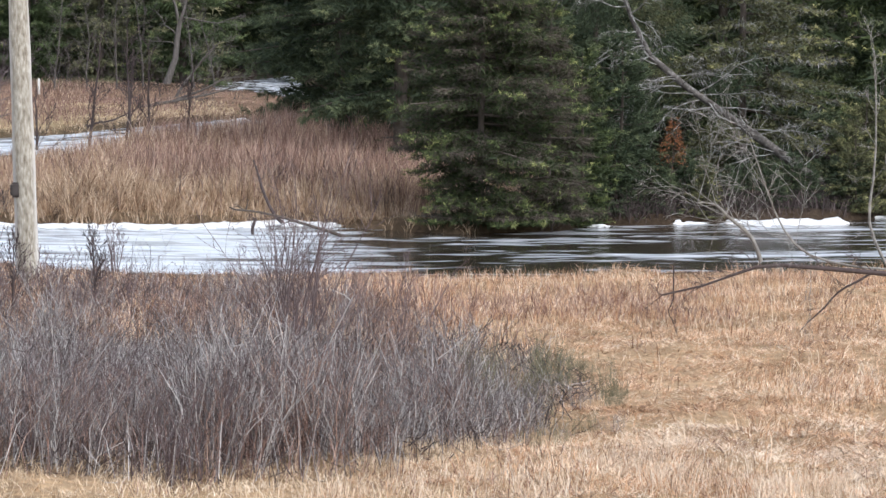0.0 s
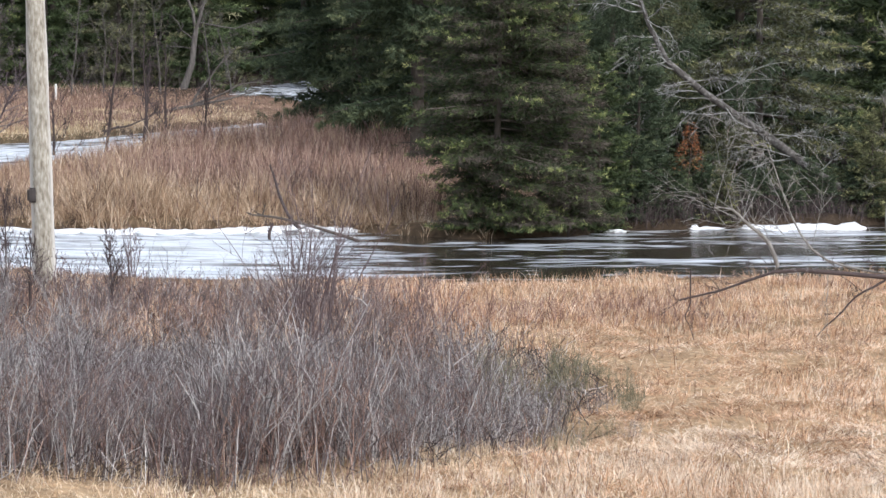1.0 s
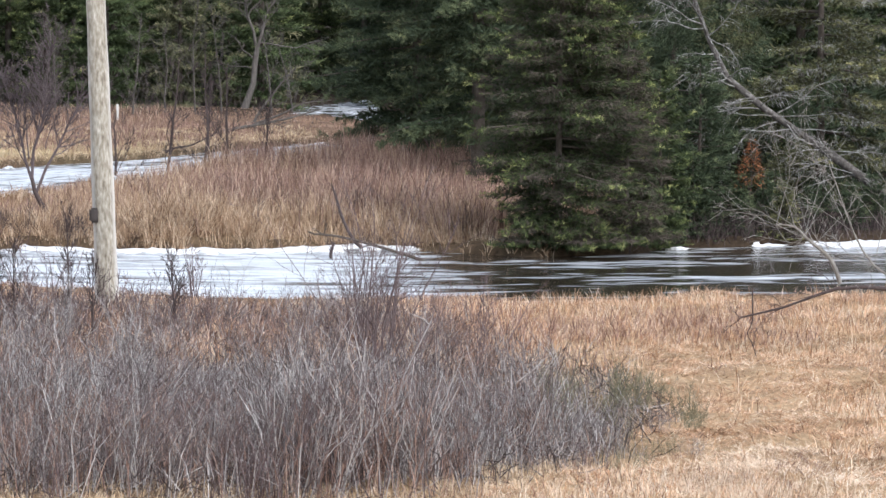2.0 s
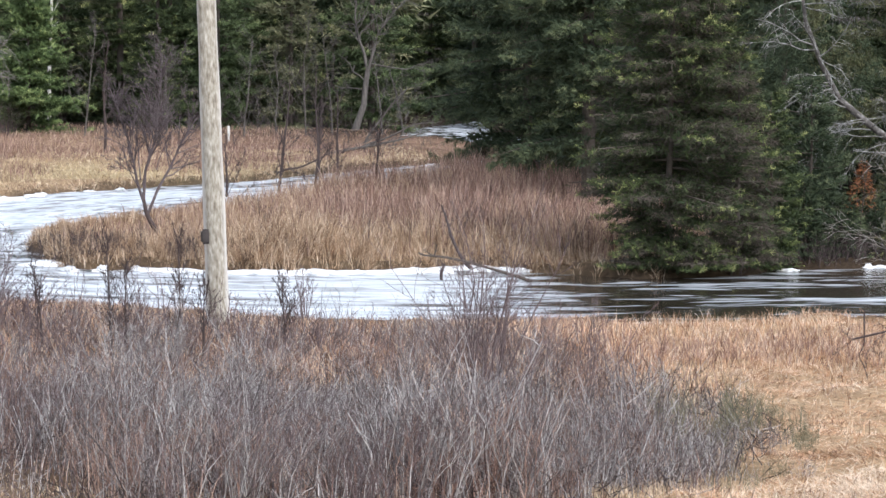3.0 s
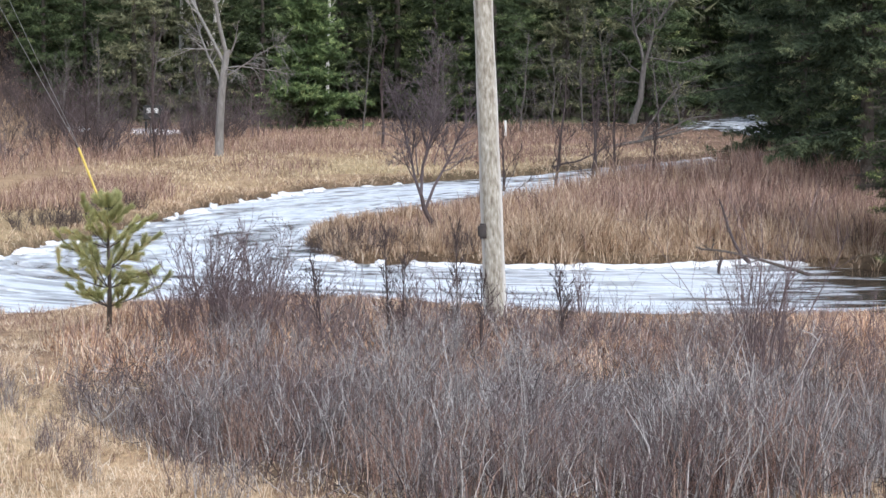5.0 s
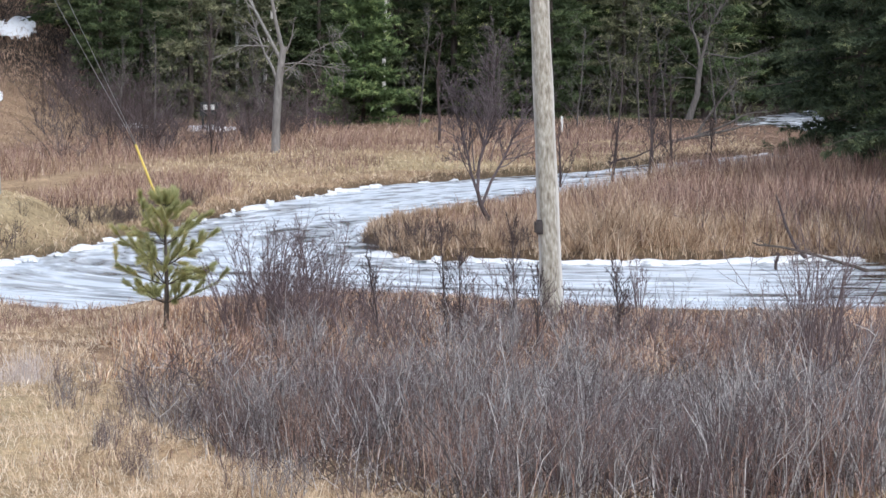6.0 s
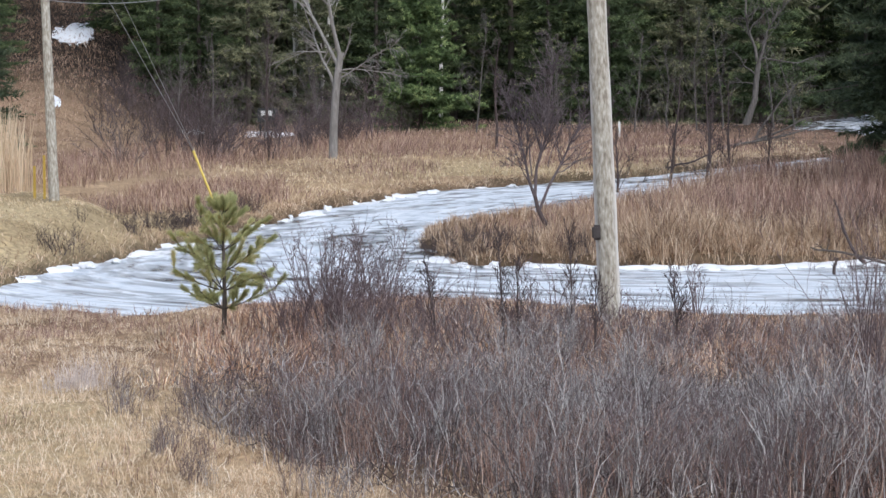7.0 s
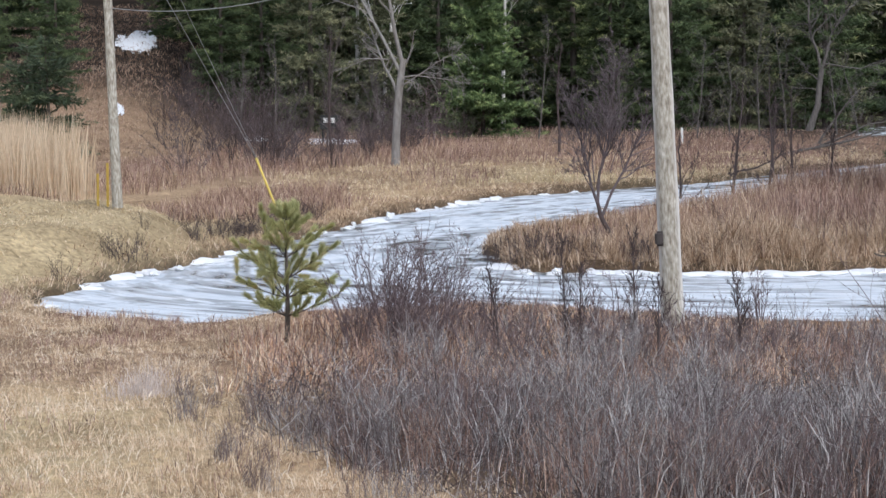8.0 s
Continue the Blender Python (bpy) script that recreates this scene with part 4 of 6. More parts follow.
def forked_tree():
    """The tall grey tree: a straight trunk, two upright forks and long drooping boughs."""
    root = new("bare_tree")
    r = np.random.default_rng(77)
    heap = Heap()
    tubes(heap, [np.array([(0, 0, 0), (0.03, 0, 1.0), (0.10, 0, 2.1), (0.2, 0, 3.0), (0.3, 0, 3.6)])], [[0.165, 0.138, 0.128, 0.122, 0.10]], 9)
    part("trunk", heap.mesh("trunk", LIGHT_BARK, True), root)
    arms = [((0.28, 0, 3.4), (0.0, 0, 1), 5.5, 0.078, 11), ((0.22, 0, 3.1), (-0.28, 0, 1), 5.0, 0.066, 13), ((0.12, 0, 2.3), (-0.42, 0.1, 1), 3.0, 0.06, 10), ((0.26, 0, 3.3), (0.75, -0.2, 0.62), 1.3, 0.04, 4), ((0.2, 0, 2.7), (1, -0.1, 0.35), 2.7, 0.035, 20), ((0.24, 0, 3.0), (1, 0.3, 0.15), 2.2, 0.03, 18), ((0.22, 0, 2.9), (0.6, -0.8, 0.1), 1.8, 0.028, 10), ((-0.2, 0, 3.6), (-1, 0, 0.3), 1.8, 0.03, 10)]
    for j, (p, d, ln, rad, kids) in enumerate(arms):
        sag = -0.12 if d[2] < 0.5 else 0.03
        heap = Heap()
        grown(heap, grow(p, d, ln, rad, 2, (kids, 6), 0.75, 0.42, 0.13, sag, 770 + j, 6, thin=0.008))
        part("limb", heap.mesh("limb", LIGHT_BARK), root)
    put(root, -9.3, 112.5, 0, 1, "tall forked bare grey tree with drooping boughs", "tree")


forked_tree()


def crooked_tree():
    """The old gnarled tree at the forest edge, with a bent trunk that parts in two."""
    root = new("bare_tree")
    heap = Heap()
    tubes(heap, [np.array([(-0.1, 0, -0.05), (0.12, 0, 0.6), (0.32, 0, 1.2), (0.38, 0, 2.0), (0.5, 0, 2.9)])], [[0.20, 0.15, 0.135, 0.13, 0.11]], 9)
    part("trunk", heap.mesh("trunk", GREY_BARK, True), root)
    arms = [((0.45, 0, 2.6), (-0.28, 0, 1), 4.2, 0.085, 12), ((0.48, 0, 2.7), (0.22, 0, 1), 3.8, 0.08, 12), ((0.55, 0, 3.0), (1, 0, 0.28), 2.8, 0.042, 10), ((0.4, 0, 2.2), (-1, -0.2, 0.5), 1.8, 0.035, 9), ((0.36, 0, 1.8), (-1, 0.3, 0.15), 1.5, 0.028, 8), ((0.3, 0, 3.6), (-1, 0, 0.5), 1.7, 0.03, 8), ((0.6, 0, 3.6), (0.8, -0.4, 0.5), 1.6, 0.03, 8)]
    for j, (p, d, ln, rad, kids) in enumerate(arms):
        heap = Heap()
        grown(heap, grow(p, d, ln, rad, 2, (kids, 6), 0.8, 0.42, 0.22, 0.0, 970 + j, 6, thin=0.009))
        part("limb", heap.mesh("limb", GREY_BARK), root)
    put(root, 6.0, 148.0, 0, 1, "old crooked bare tree at the forest edge", "tree")


crooked_tree()
BIRCHES = [(-7.7, 153.0, 4), (-14.4, 153.5, 5), (-13.4, 154.0, 6), (-29.9, 147, 10)]
for x, y, seed in BIRCHES:
    bare_tree("birch_tree", x, y, BIRCH_BARK, "white-barked bare birch in the forest edge", 13.0, 0.10, 16, 2.6, seed, (0.04, 0, 1), (4, 3), "birches", 0.2, 0.6, thin=0.012)
SAPLINGS = [(1.5, 89.9, 4.2, 21), (3.0, 97.5, 4.4, 22), (3.5, 99.0, 4.0, 23), (2.7, 98.5, 3.6, 24), (-4.0, 118, 4.0, 25), (-12.2, 120, 4.5, 26), (0.2, 92, 2.6, 29), (4.6, 101, 3.2, 30)]
for x, y, tall, seed in SAPLINGS:
    bare_tree("alder_sapling", x, y, DARK_STEM, "slender bare dark alder sapling in the marsh", tall, 0.055, 13, 1.5, seed, (0.02, 0, 1), (6, 3), "saplings", 0.25, 0.5, 0.12, 0.05, 0.008)
GREY_BRUSH = [(-16.2, 125), (-15.2, 128), (-13.0, 126), (-11.5, 133), (-5.5, 138), (-2.2, 140), (1.0, 139), (3.6, 141), (8.0, 146), (4.8, 144), (2.4, 143), (6.9, 143)]
for n, (x, y) in enumerate(GREY_BRUSH):
    bare_tree("grey_sapling", x, y, GREY_BARK, "leafless grey sapling before the forest", 3.4 + (n * 7 % 5) * 0.45, 0.038, 16, 1.9, 130 + n, (0.03, 0, 1), (5, 3), "grey saplings", 0.1, 0.6, 0.08, 0.08, 0.007)

# ---- ground cover ----
def cover(name, x, y, tall, wide, lean, toward, mat, label, category="grass", jitter=0.3, sink=0.02, spread=(0.5, 1.4)):
    heap = Heap()
    n = len(x)
    blades(heap, x, y, height(x, y) - sink, tall * rng.uniform(1 - jitter, 1 + jitter, n), wide * rng.uniform(0.7, 1.4, n), np.clip(lean * rng.uniform(spread[0], spread[1], n), 0, 0.985), toward)
    return tagged(new(name, heap.mesh(name, mat)), label, category, kind="stuff")


def swirl(x, y, scale, seed):
    return vnoise(x * scale, y * scale, seed) * 9 + vnoise(x * scale * 3, y * scale * 3, seed + 1) * 4 + rng.normal(0, 0.45, len(x))


def tussocks(name, x, y, per, tall, wide, lean, mat, label, comb=None, foot_r=0.05, fan=0.5, category="grass"):
    """Tufts of per blades each, arching out of one foot, or combed one way where comb gives it."""
    n = len(x)
    who = np.repeat(np.arange(n), per)
    m = len(who)
    a = rng.uniform(0, 6.283, m) if comb is None else comb[who] + rng.normal(0, fan, m)
    r = foot_r * np.sqrt(rng.random(m)) * rng.uniform(0.5, 1.6, n)[who]
    b = rng.uniform(0, 6.283, m) if comb is not None else a + rng.normal(0, 0.8, m)
    px, py = x[who] + np.cos(b) * r, y[who] + np.sin(b) * r
    h = (tall * rng.uniform(0.65, 1.35, n))[who] * rng.uniform(0.55, 1.15, m)
    heap = Heap()
    blades(heap, px, py, height(px, py) - 0.02, h, wide * rng.uniform(0.7, 1.4, m), np.clip(lean * rng.uniform(0.25, 1.25, m) if comb is None else lean * rng.uniform(0.94, 1.05, m), 0, 0.985), a)
    return tagged(new(name, heap.mesh(name, mat)), label, category, kind="stuff")


def near_bias(px, py):
    return np.clip(30.0 / np.maximum(py, 28), 0, 1) ** 1.3


STRAW_FIELD = [(2.0, 27), (7.9, 27), (15.5, 54), (14.6, 56.5), (4.5, 54.5), (5.0, 44), (5.4, 40), (5.2, 32), (3, 30)]
x, y = scatter(78000, STRAW_FIELD, 0.1, near_bias, 0.3)
cover("straw_grass", x, y, 0.15, 0.0085, 0.985, swirl(x, y, 0.9, 21) + rng.normal(0, 0.9, len(x)), STRAW, "flattened tan straw lying in swirls", jitter=0.6, spread=(0.97, 1.02))
x, y = scatter(3600, STRAW_FIELD, 0.1, lambda a, b: near_bias(a, b) * (0.1 + step(0.35, 0.6, vnoise(a * 1.9, b * 1.3, 60))), 0.3)
tussocks("straw_grass", x, y, 18, 0.22, 0.008, 0.965, STRAW, "combed tufts of tan straw lying flat", swirl(x, y, 0.8, 21) + rng.normal(0, 0.7, len(x)), 0.10, 0.8)
x, y = scatter(9500, STRAW_FIELD, 0.1, lambda a, b: near_bias(a, b) * (0.05 + step(0.5, 0.68, vnoise(a * 1.5, b * 0.9, 55))), 0.3)
cover("dead_stems", x, y, 0.17, 0.007, 0.97, rng.uniform(0, 6.3, len(x)), RED_STEM, "dark broken stems lying in the straw", jitter=0.6, spread=(0.85, 1.02))
FOREGROUND = [(-1.0, 27), (8, 27), (8.6, 30), (5.6, 31.4), (4.2, 30.4), (2.5, 28.8), (-0.8, 28.6)]
x, y = scatter(3400, FOREGROUND, 0.1, lambda a, b: 0.1 + step(0.4, 0.65, vnoise(a * 1.6, b * 1.2, 58)))
cover("bleached_stalks", x, y, 0.16, 0.006, 0.4, rng.uniform(0, 6.3, len(x)), BLEACHED, "short standing bleached stalks before the shrubs", jitter=0.6)
x, y = scatter(9000, STRAW_FIELD, 0.1, lambda a, b: step(0.45, 0.7, vnoise(a * 0.7, b * 0.5, 61)) + 0.15)
cover("straw_grass", x, y, 0.22, 0.007, 0.55, rng.uniform(0, 6.3, len(x)), STRAW, "standing dry tan grass in a flattened field")
x, y = scatter(4200, [(5.2, 43), (10.5, 43), (14.0, 53.5), (5.6, 51.5)], 0.3, lambda a, b: 0.15 + step(0.35, 0.65, vnoise(a * 0.8, b * 0.4, 68)))
cover("red_weeds", x, y, 0.15 * step(-1, 4, shore(x, y)) + 0.05, 0.008, 0.5, rng.uniform(0, 6.3, len(x)), RED_STEM, "reddish-brown weeds along the creek bank")
x, y = scatter(24000, [(3.4, 26.5), (8.2, 27), (9.8, 33.5), (8.2, 35.5), (6.4, 33.6), (5.2, 30.8)], 0.1, lambda a, b: 0.12 + step(0.42, 0.62, vnoise(a * 0.9, b * 0.7, 56)))
cover("bleached_grass", x, y, 0.11, 0.010, 0.95, swirl(x, y, 0.9, 37) + rng.normal(0, 0.9, len(x)), BLEACHED, "bleached straw lying in a patch", spread=(0.85, 1.04))
LEFT_FIELD = [(-2.0, 27), (5.0, 27), (5.6, 31.5), (4.2, 32.2), (2.8, 30.8), (-1.5, 31.5), (-3.4, 34), (-5.0, 38), (-5.2, 45), (-5.8, 53.5), (-9, 55.5), (-13, 57), (-14, 50), (-8, 27)]
x, y = scatter(52000, LEFT_FIELD, 0.1, near_bias, 0.3)
cover("meadow_grass", x, y, 0.11, 0.009, 0.93, swirl(x, y, 0.9, 23) + rng.normal(0, 0.9, len(x)), MEADOW, "short dry tan meadow grass", jitter=0.5, spread=(0.8, 1.05))
x, y = scatter(2200, LEFT_FIELD, 0.1, lambda a, b: near_bias(a, b) * (0.08 + step(0.35, 0.65, vnoise(a * 1.1, b * 0.8, 59))), 0.3)
tussocks("meadow_grass", x, y, 16, 0.13, 0.007, 0.85, MEADOW, "low tufts of dry meadow grass", None, 0.07)
x, y = scatter(7000, LEFT_FIELD, 0.1, lambda a, b: step(0.45, 0.7, vnoise(a * 0.7, b * 0.5, 62)) + 0.1)
cover("meadow_grass", x, y, 0.2, 0.0065, 0.55, rng.uniform(0, 6.3, len(x)), MEADOW, "standing dry meadow stalks")
x, y = scatter(4600, LEFT_FIELD, 0.2, lambda a, b: step(0.55, 0.75, vnoise(a * 0.9, b * 0.6, 67)) * (0.25 + step(42, 47, b)))
cover("red_weeds", x, y, 0.17, 0.008, 0.5, rng.uniform(0, 6.3, len(x)), RED_STEM, "low reddish-brown weeds in patches")
BETWEEN = [(-6.0, 40), (6.2, 39), (6.0, 54.5), (-6.6, 56)]
x, y = scatter(26000, BETWEEN, 0.1)
cover("bank_grass", x, y, 0.26 * step(-0.3, 4.0, shore(x, y)) + 0.05, 0.011, 0.75, swirl(x, y, 0.6, 25), STRAW, "dry tan grass along the creek bank")
x, y = scatter(7000, BETWEEN, 0.15)
cover("red_stems", x, y, 0.36 * step(-0.5, 5.0, shore(x, y)) + 0.08, 0.010, 0.3, rng.uniform(0, 6.3, len(x)), RED_STEM, "thin reddish-brown shrub shoots", "shrub")

heap = Heap()
n = 620
x, y = rng.normal(0, 0.26, n), rng.normal(0, 0.5, n)
blades(heap, x, y, np.full(n, -0.05), rng.uniform(0.2, 0.62, n) * (1.1 - np.minimum(np.abs(x) * 1.2, 0.7)), rng.uniform(0.005, 0.009, n), rng.uniform(0.1, 0.7, n), rng.uniform(0, 6.3, n))
put(new("weed_tuft", heap.mesh("weed_tuft", WEED)), -6.5, 40.8, 0, 1, "tuft of pale bleached weeds in the meadow", "grass")["kind"] = "stuff"

POINT = [(-4.5, 62), (10, 60), (11, 76), (8.5, 100), (2, 90), (-3, 77), (-4.5, 71)]
x, y = scatter(2700, POINT, 0.05, lambda a, b: (0.10 + 0.9 * step(71, 64, b)) * (1 - step(6.2, 7.4, a) * step(67, 65, b)) * (0.2 + 0.8 * step(0.25, 0.6, vnoise(a * 1.6, b * 1.0, 63))))
tussocks("sedge_grass", x, y, 22, (0.24 + 0.55 * step(-2.6, 1.8, x)) * (0.55 + 0.45 * step(0, 1.5, shore(x, y))) * (0.6 + 0.7 * vnoise(x * 1.2, y * 1.2, 64)), 0.0105, 0.85, SEDGE, "tall tussocks of dry tan sedge on a point of marsh", None, 0.2)
x, y = scatter(620, [(-5, 61), (8, 60.5), (8.5, 65), (-1, 66), (-2, 76), (2, 88), (0, 90), (-5, 76)], 0.0, lambda a, b: step(1.1, 0.4, shore(a, b)), 0.1)
tussocks("sedge_grass", x, y, 22, 0.26, 0.012, 0.85, SEDGE, "broken brown sedge on the rim of the bank", None, 0.12)
x, y = scatter(15000, POINT, 0.3, lambda a, b: (0.25 + step(63.5, 70, b) * step(-3.5, 0, a)) * (0.2 + step(0.3, 0.6, vnoise(a * 1.3, b * 0.7, 57))))
cover("red_stems", x, y, (0.34 + 0.55 * step(-2, 5, x)) * (0.55 + 0.8 * vnoise(x * 0.9, y * 0.7, 65)), 0.016, 0.3, rng.uniform(0, 6.3, len(x)), RED_STEM, "dense reddish-brown marsh shrub shoots", "shrub")

NORTH_LAWN = [(-13, 84), (-7, 84), (-4.5, 92), (3, 105), (8, 117), (8, 126), (-2, 124), (-13, 110)]
x, y = scatter(20000, NORTH_LAWN, 0.05)
cover("bank_grass", x, y, 0.15, 0.018, 0.88, swirl(x, y, 0.4, 29) + rng.normal(0, 1, len(x)), LAWN, "short olive-tan grass on the far bank")
x, y = scatter(6500, NORTH_LAWN, 0.4, lambda a, b: 0.02 + step(0.38, 0.7, vnoise(a * 0.45, b * 0.22, 69)) * step(-11, -4, a))
cover("red_stems", x, y, 0.28, 0.013, 0.5, rng.uniform(0, 6.3, len(x)), RED_STEM, "low reddish-brown shoots on the far bank", "shrub")
NORTH_BRUSH = [(-20, 94), (-14, 90), (-10.5, 108), (-2, 121), (8, 121), (10.5, 124), (10.5, 138), (16, 146), (16, 152), (-34, 152), (-30, 110)]
x, y = scatter(42000, NORTH_BRUSH, 0.3)
cover("red_stems", x, y, 0.56 * (0.35 + 1.1 * vnoise(x * 0.7, y * 0.4, 66)) * (1 - 0.5 * step(112, 130, y)) * (1 - 0.6 * step(2, 5, x) * step(114, 119, y)) * (1 - 0.7 * step(-15.5, -19, x)), 0.0105, 0.45, rng.uniform(0, 6.3, len(x)), RED_STEM, "reddish-brown brush below the forest", "shrub")
x, y = scatter(20000, NORTH_BRUSH, 0.3)
cover("sedge_grass", x, y, 0.42 * (1 - 0.4 * step(112, 130, y)) * (1 - 0.6 * step(2, 5, x) * step(114, 119, y)) * (1 - 0.6 * step(-15.5, -19, x)), 0.012, 0.65, swirl(x, y, 0.3, 31) + rng.normal(0, 1.5, len(x)), SEDGE, "dry tan sedge below the forest")
FRINGE = [(-13, 55), (-8, 55), (-3.5, 90), (11, 117), (9, 132), (-6, 102), (-12, 82)]
x, y = scatter(13000, FRINGE, -0.05, lambda a, b: step(1.3, 0.1, shore(a, b)), 0.1)
cover("bank_sedge", x, y, 0.17, 0.013, 0.8, rng.uniform(0, 6.3, len(x)), SEDGE, "brown sedge hanging over the water's edge", sink=0.05)
UNDER_FIRS = [(9.0, 62.2), (12.5, 64.6), (17, 66.2), (21, 69.0), (21, 72), (12, 68), (9.0, 65)]
x, y = scatter(9000, UNDER_FIRS, 0.0, None, 0.2)
cover("bank_brush", x, y, 0.34, 0.014, 0.6, rng.uniform(0, 6.3, len(x)), DARK_STEM, "dark tangled brush on the bank under the firs", "shrub", 0.6)
MOUND = [(-20, 58), (-11, 57), (-10, 66), (-7.5, 80), (-8, 86), (-20, 80)]
x, y = scatter(28000, MOUND, 0.03)
cover("bank_grass", x, y, 0.10, 0.013, 0.9, swirl(x, y, 0.5, 33) + rng.normal(0, 1.2, len(x)), LAWN, "short olive-tan turf on a grassy bank")
REED_BED = [(-24, 80), (-14.0, 79), (-14.4, 84), (-17, 94), (-26, 96)]
x, y = scatter(15000, REED_BED, 0.3)
cover("reeds", x, y, 1.9, 0.022, 0.12, rng.uniform(0, 6.3, len(x)), REED, "tall pale dry reeds in a dense bed", "reeds", 0.33)
RED_FRONT = [(-22, 76), (-12.6, 75.5), (-8.5, 78), (-8, 84), (-9, 92), (-13, 90), (-13, 79.5), (-22, 80)]
x, y = scatter(6000, RED_FRONT, 0.5)
cover("sedge_grass", x, y, 0.4, 0.014, 0.6, rng.uniform(0, 6.3, len(x)), SEDGE, "dry tan sedge behind the bank")
x, y = scatter(5500, RED_FRONT, 0.5)
cover("red_stems", x, y, 0.42, 0.013, 0.35, rng.uniform(0, 6.3, len(x)), RED_STEM, "low reddish-brown shoots behind the bank", "shrub")
HILL = [(-36, 114), (-20, 114), (-20, 184), (-46, 184)]
x, y = scatter(46000, HILL, 0.5)
cover("hill_grass", x, y, 0.22, 0.021, 0.85, swirl(x, y, 0.3, 35) + rng.normal(0, 1.2, len(x)), HILL_STRAW, "rough brown grass on the hill")


# ---- thickets of bare shrubs ----


def clumpy(a, b):
    return (0.15 + 0.85 * step(0.0, 1.1, edge_distance(a, b, THICKET))) * (0.2 + 0.8 * step(0.3, 0.62, vnoise(a * 1.1, b * 0.9, 51))) * (0.14 + 0.86 * step(43, 34, b)) * (0.4 + 0.6 * step(5.6, 4.2, a)) * (0.25 + 0.75 * step(-5.3, -2.8, a))


def thicket_height(x, y):
    return (0.56 + 0.24 * step(36, 31, y)) * (0.75 + 0.25 * step(-4.2, -1.5, x)) * (0.5 + 0.9 * vnoise(x * 0.9, y * 0.7, 52)) * (0.5 + 0.5 * step(5.8, 3.6, x)) * step(-0.5, 5.0, shore(x, y))


def clump_mesh(name, stems, tall, foot_r, mat, thick, twigs, splay, twig_len, wobble=0.045, open_twig=0.42):
    """One bare shrub: a fan of stems with twigs, from a common foot at the origin."""
    n = stems
    heap = Heap()
    a0, r0 = rng.uniform(0, 6.283, n), foot_r * np.sqrt(rng.random(n))
    x, y = np.cos(a0) * r0, np.sin(a0) * r0
    h = tall * rng.uniform(0.55, 1.15, n)
    az, sp = a0 + rng.normal(0, 0.9, n), np.minimum(np.abs(rng.normal(0, splay, n)), 1.6 * splay)
    s = np.linspace(0, 1, 4)
    wob = rng.normal(0, wobble, (n, 4, 2)) * h[:, None, None] * s[None, :, None]
    px = x[:, None] + np.cos(az)[:, None] * (sp * h)[:, None] * s ** 1.2 + wob[..., 0]
    py = y[:, None] + np.sin(az)[:, None] * (sp * h)[:, None] * s ** 1.2 + wob[..., 1]
    pz = -0.06 + h[:, None] * s * np.sqrt(1 - np.minimum(sp, 0.9) ** 2 * 0.6)[:, None]
    paths = np.stack([px, py, pz], 2)
    tubes(heap, paths, thick * rng.uniform(0.6, 1.5, n)[:, None] * np.linspace(1.15, 0.4, 4), 3)
    m = n * twigs
    who = np.repeat(np.arange(n), twigs)
    t = rng.uniform(0.12, 0.97, m) * 3
    i = np.minimum(t.astype(int), 2)
    f = (t - i)[:, None]
    b = paths[who, i] * (1 - f) + paths[who, i + 1] * f
    a2 = rng.uniform(0, 6.283, m)
    ln = twig_len * h[who] * rng.uniform(0.35, 1.1, m)
    d = unit(np.stack([np.cos(a2) * open_twig, np.sin(a2) * open_twig, rng.uniform(0.1, 1.0, m)], 1))
    bend = rng.normal(0, 0.1, (m, 3)) * ln[:, None]
    tw = np.stack([b, b + d * (ln * 0.5)[:, None] + bend, b + d * ln[:, None] + np.array([0, 0, 0.12]) * ln[:, None]], 1)
    tubes(heap, tw, (thick * 0.6 * rng.uniform(0.6, 1.3, m))[:, None] * np.array([1, 0.8, 0.45]), 3)
    return heap.mesh(name, mat)


def clumps(name, meshes, x, y, size, label, group, far=1e9, broad=0.0):
    """Shrubs as things of their own; those past far metres join one heap of stuff."""
    heap = Heap()
    for n in range(len(x)):
        me = meshes[int(rng.integers(len(meshes)))]
        wide = max(size[n] * rng.uniform(0.8, 1.15), broad)
        m = Matrix.LocRotScale((x[n], y[n], foot(x[n], y[n], 0.0)), Euler((rng.normal(0, 0.06), rng.normal(0, 0.06), rng.uniform(0, 6.283))), (wide, wide, size[n]))
        if y[n] < far:
            ob = new(name, me)
            ob.matrix_world = m
            tagged(ob, label, "shrub", group)
        else:
            v, q = np.empty(len(me.vertices) * 3, np.float32), np.empty(len(me.loops), np.int32)
            me.vertices.foreach_get("co", v)
            me.loops.foreach_get("vertex_index", q)
            a = np.array(m)
            heap.add(v.reshape(-1, 3) @ a[:3, :3].T + a[:3, 3], q)
    if heap.n:
        tagged(new(name + "s", heap.mesh(name + "s", meshes[0].materials[0])), label, "shrub", kind="stuff")


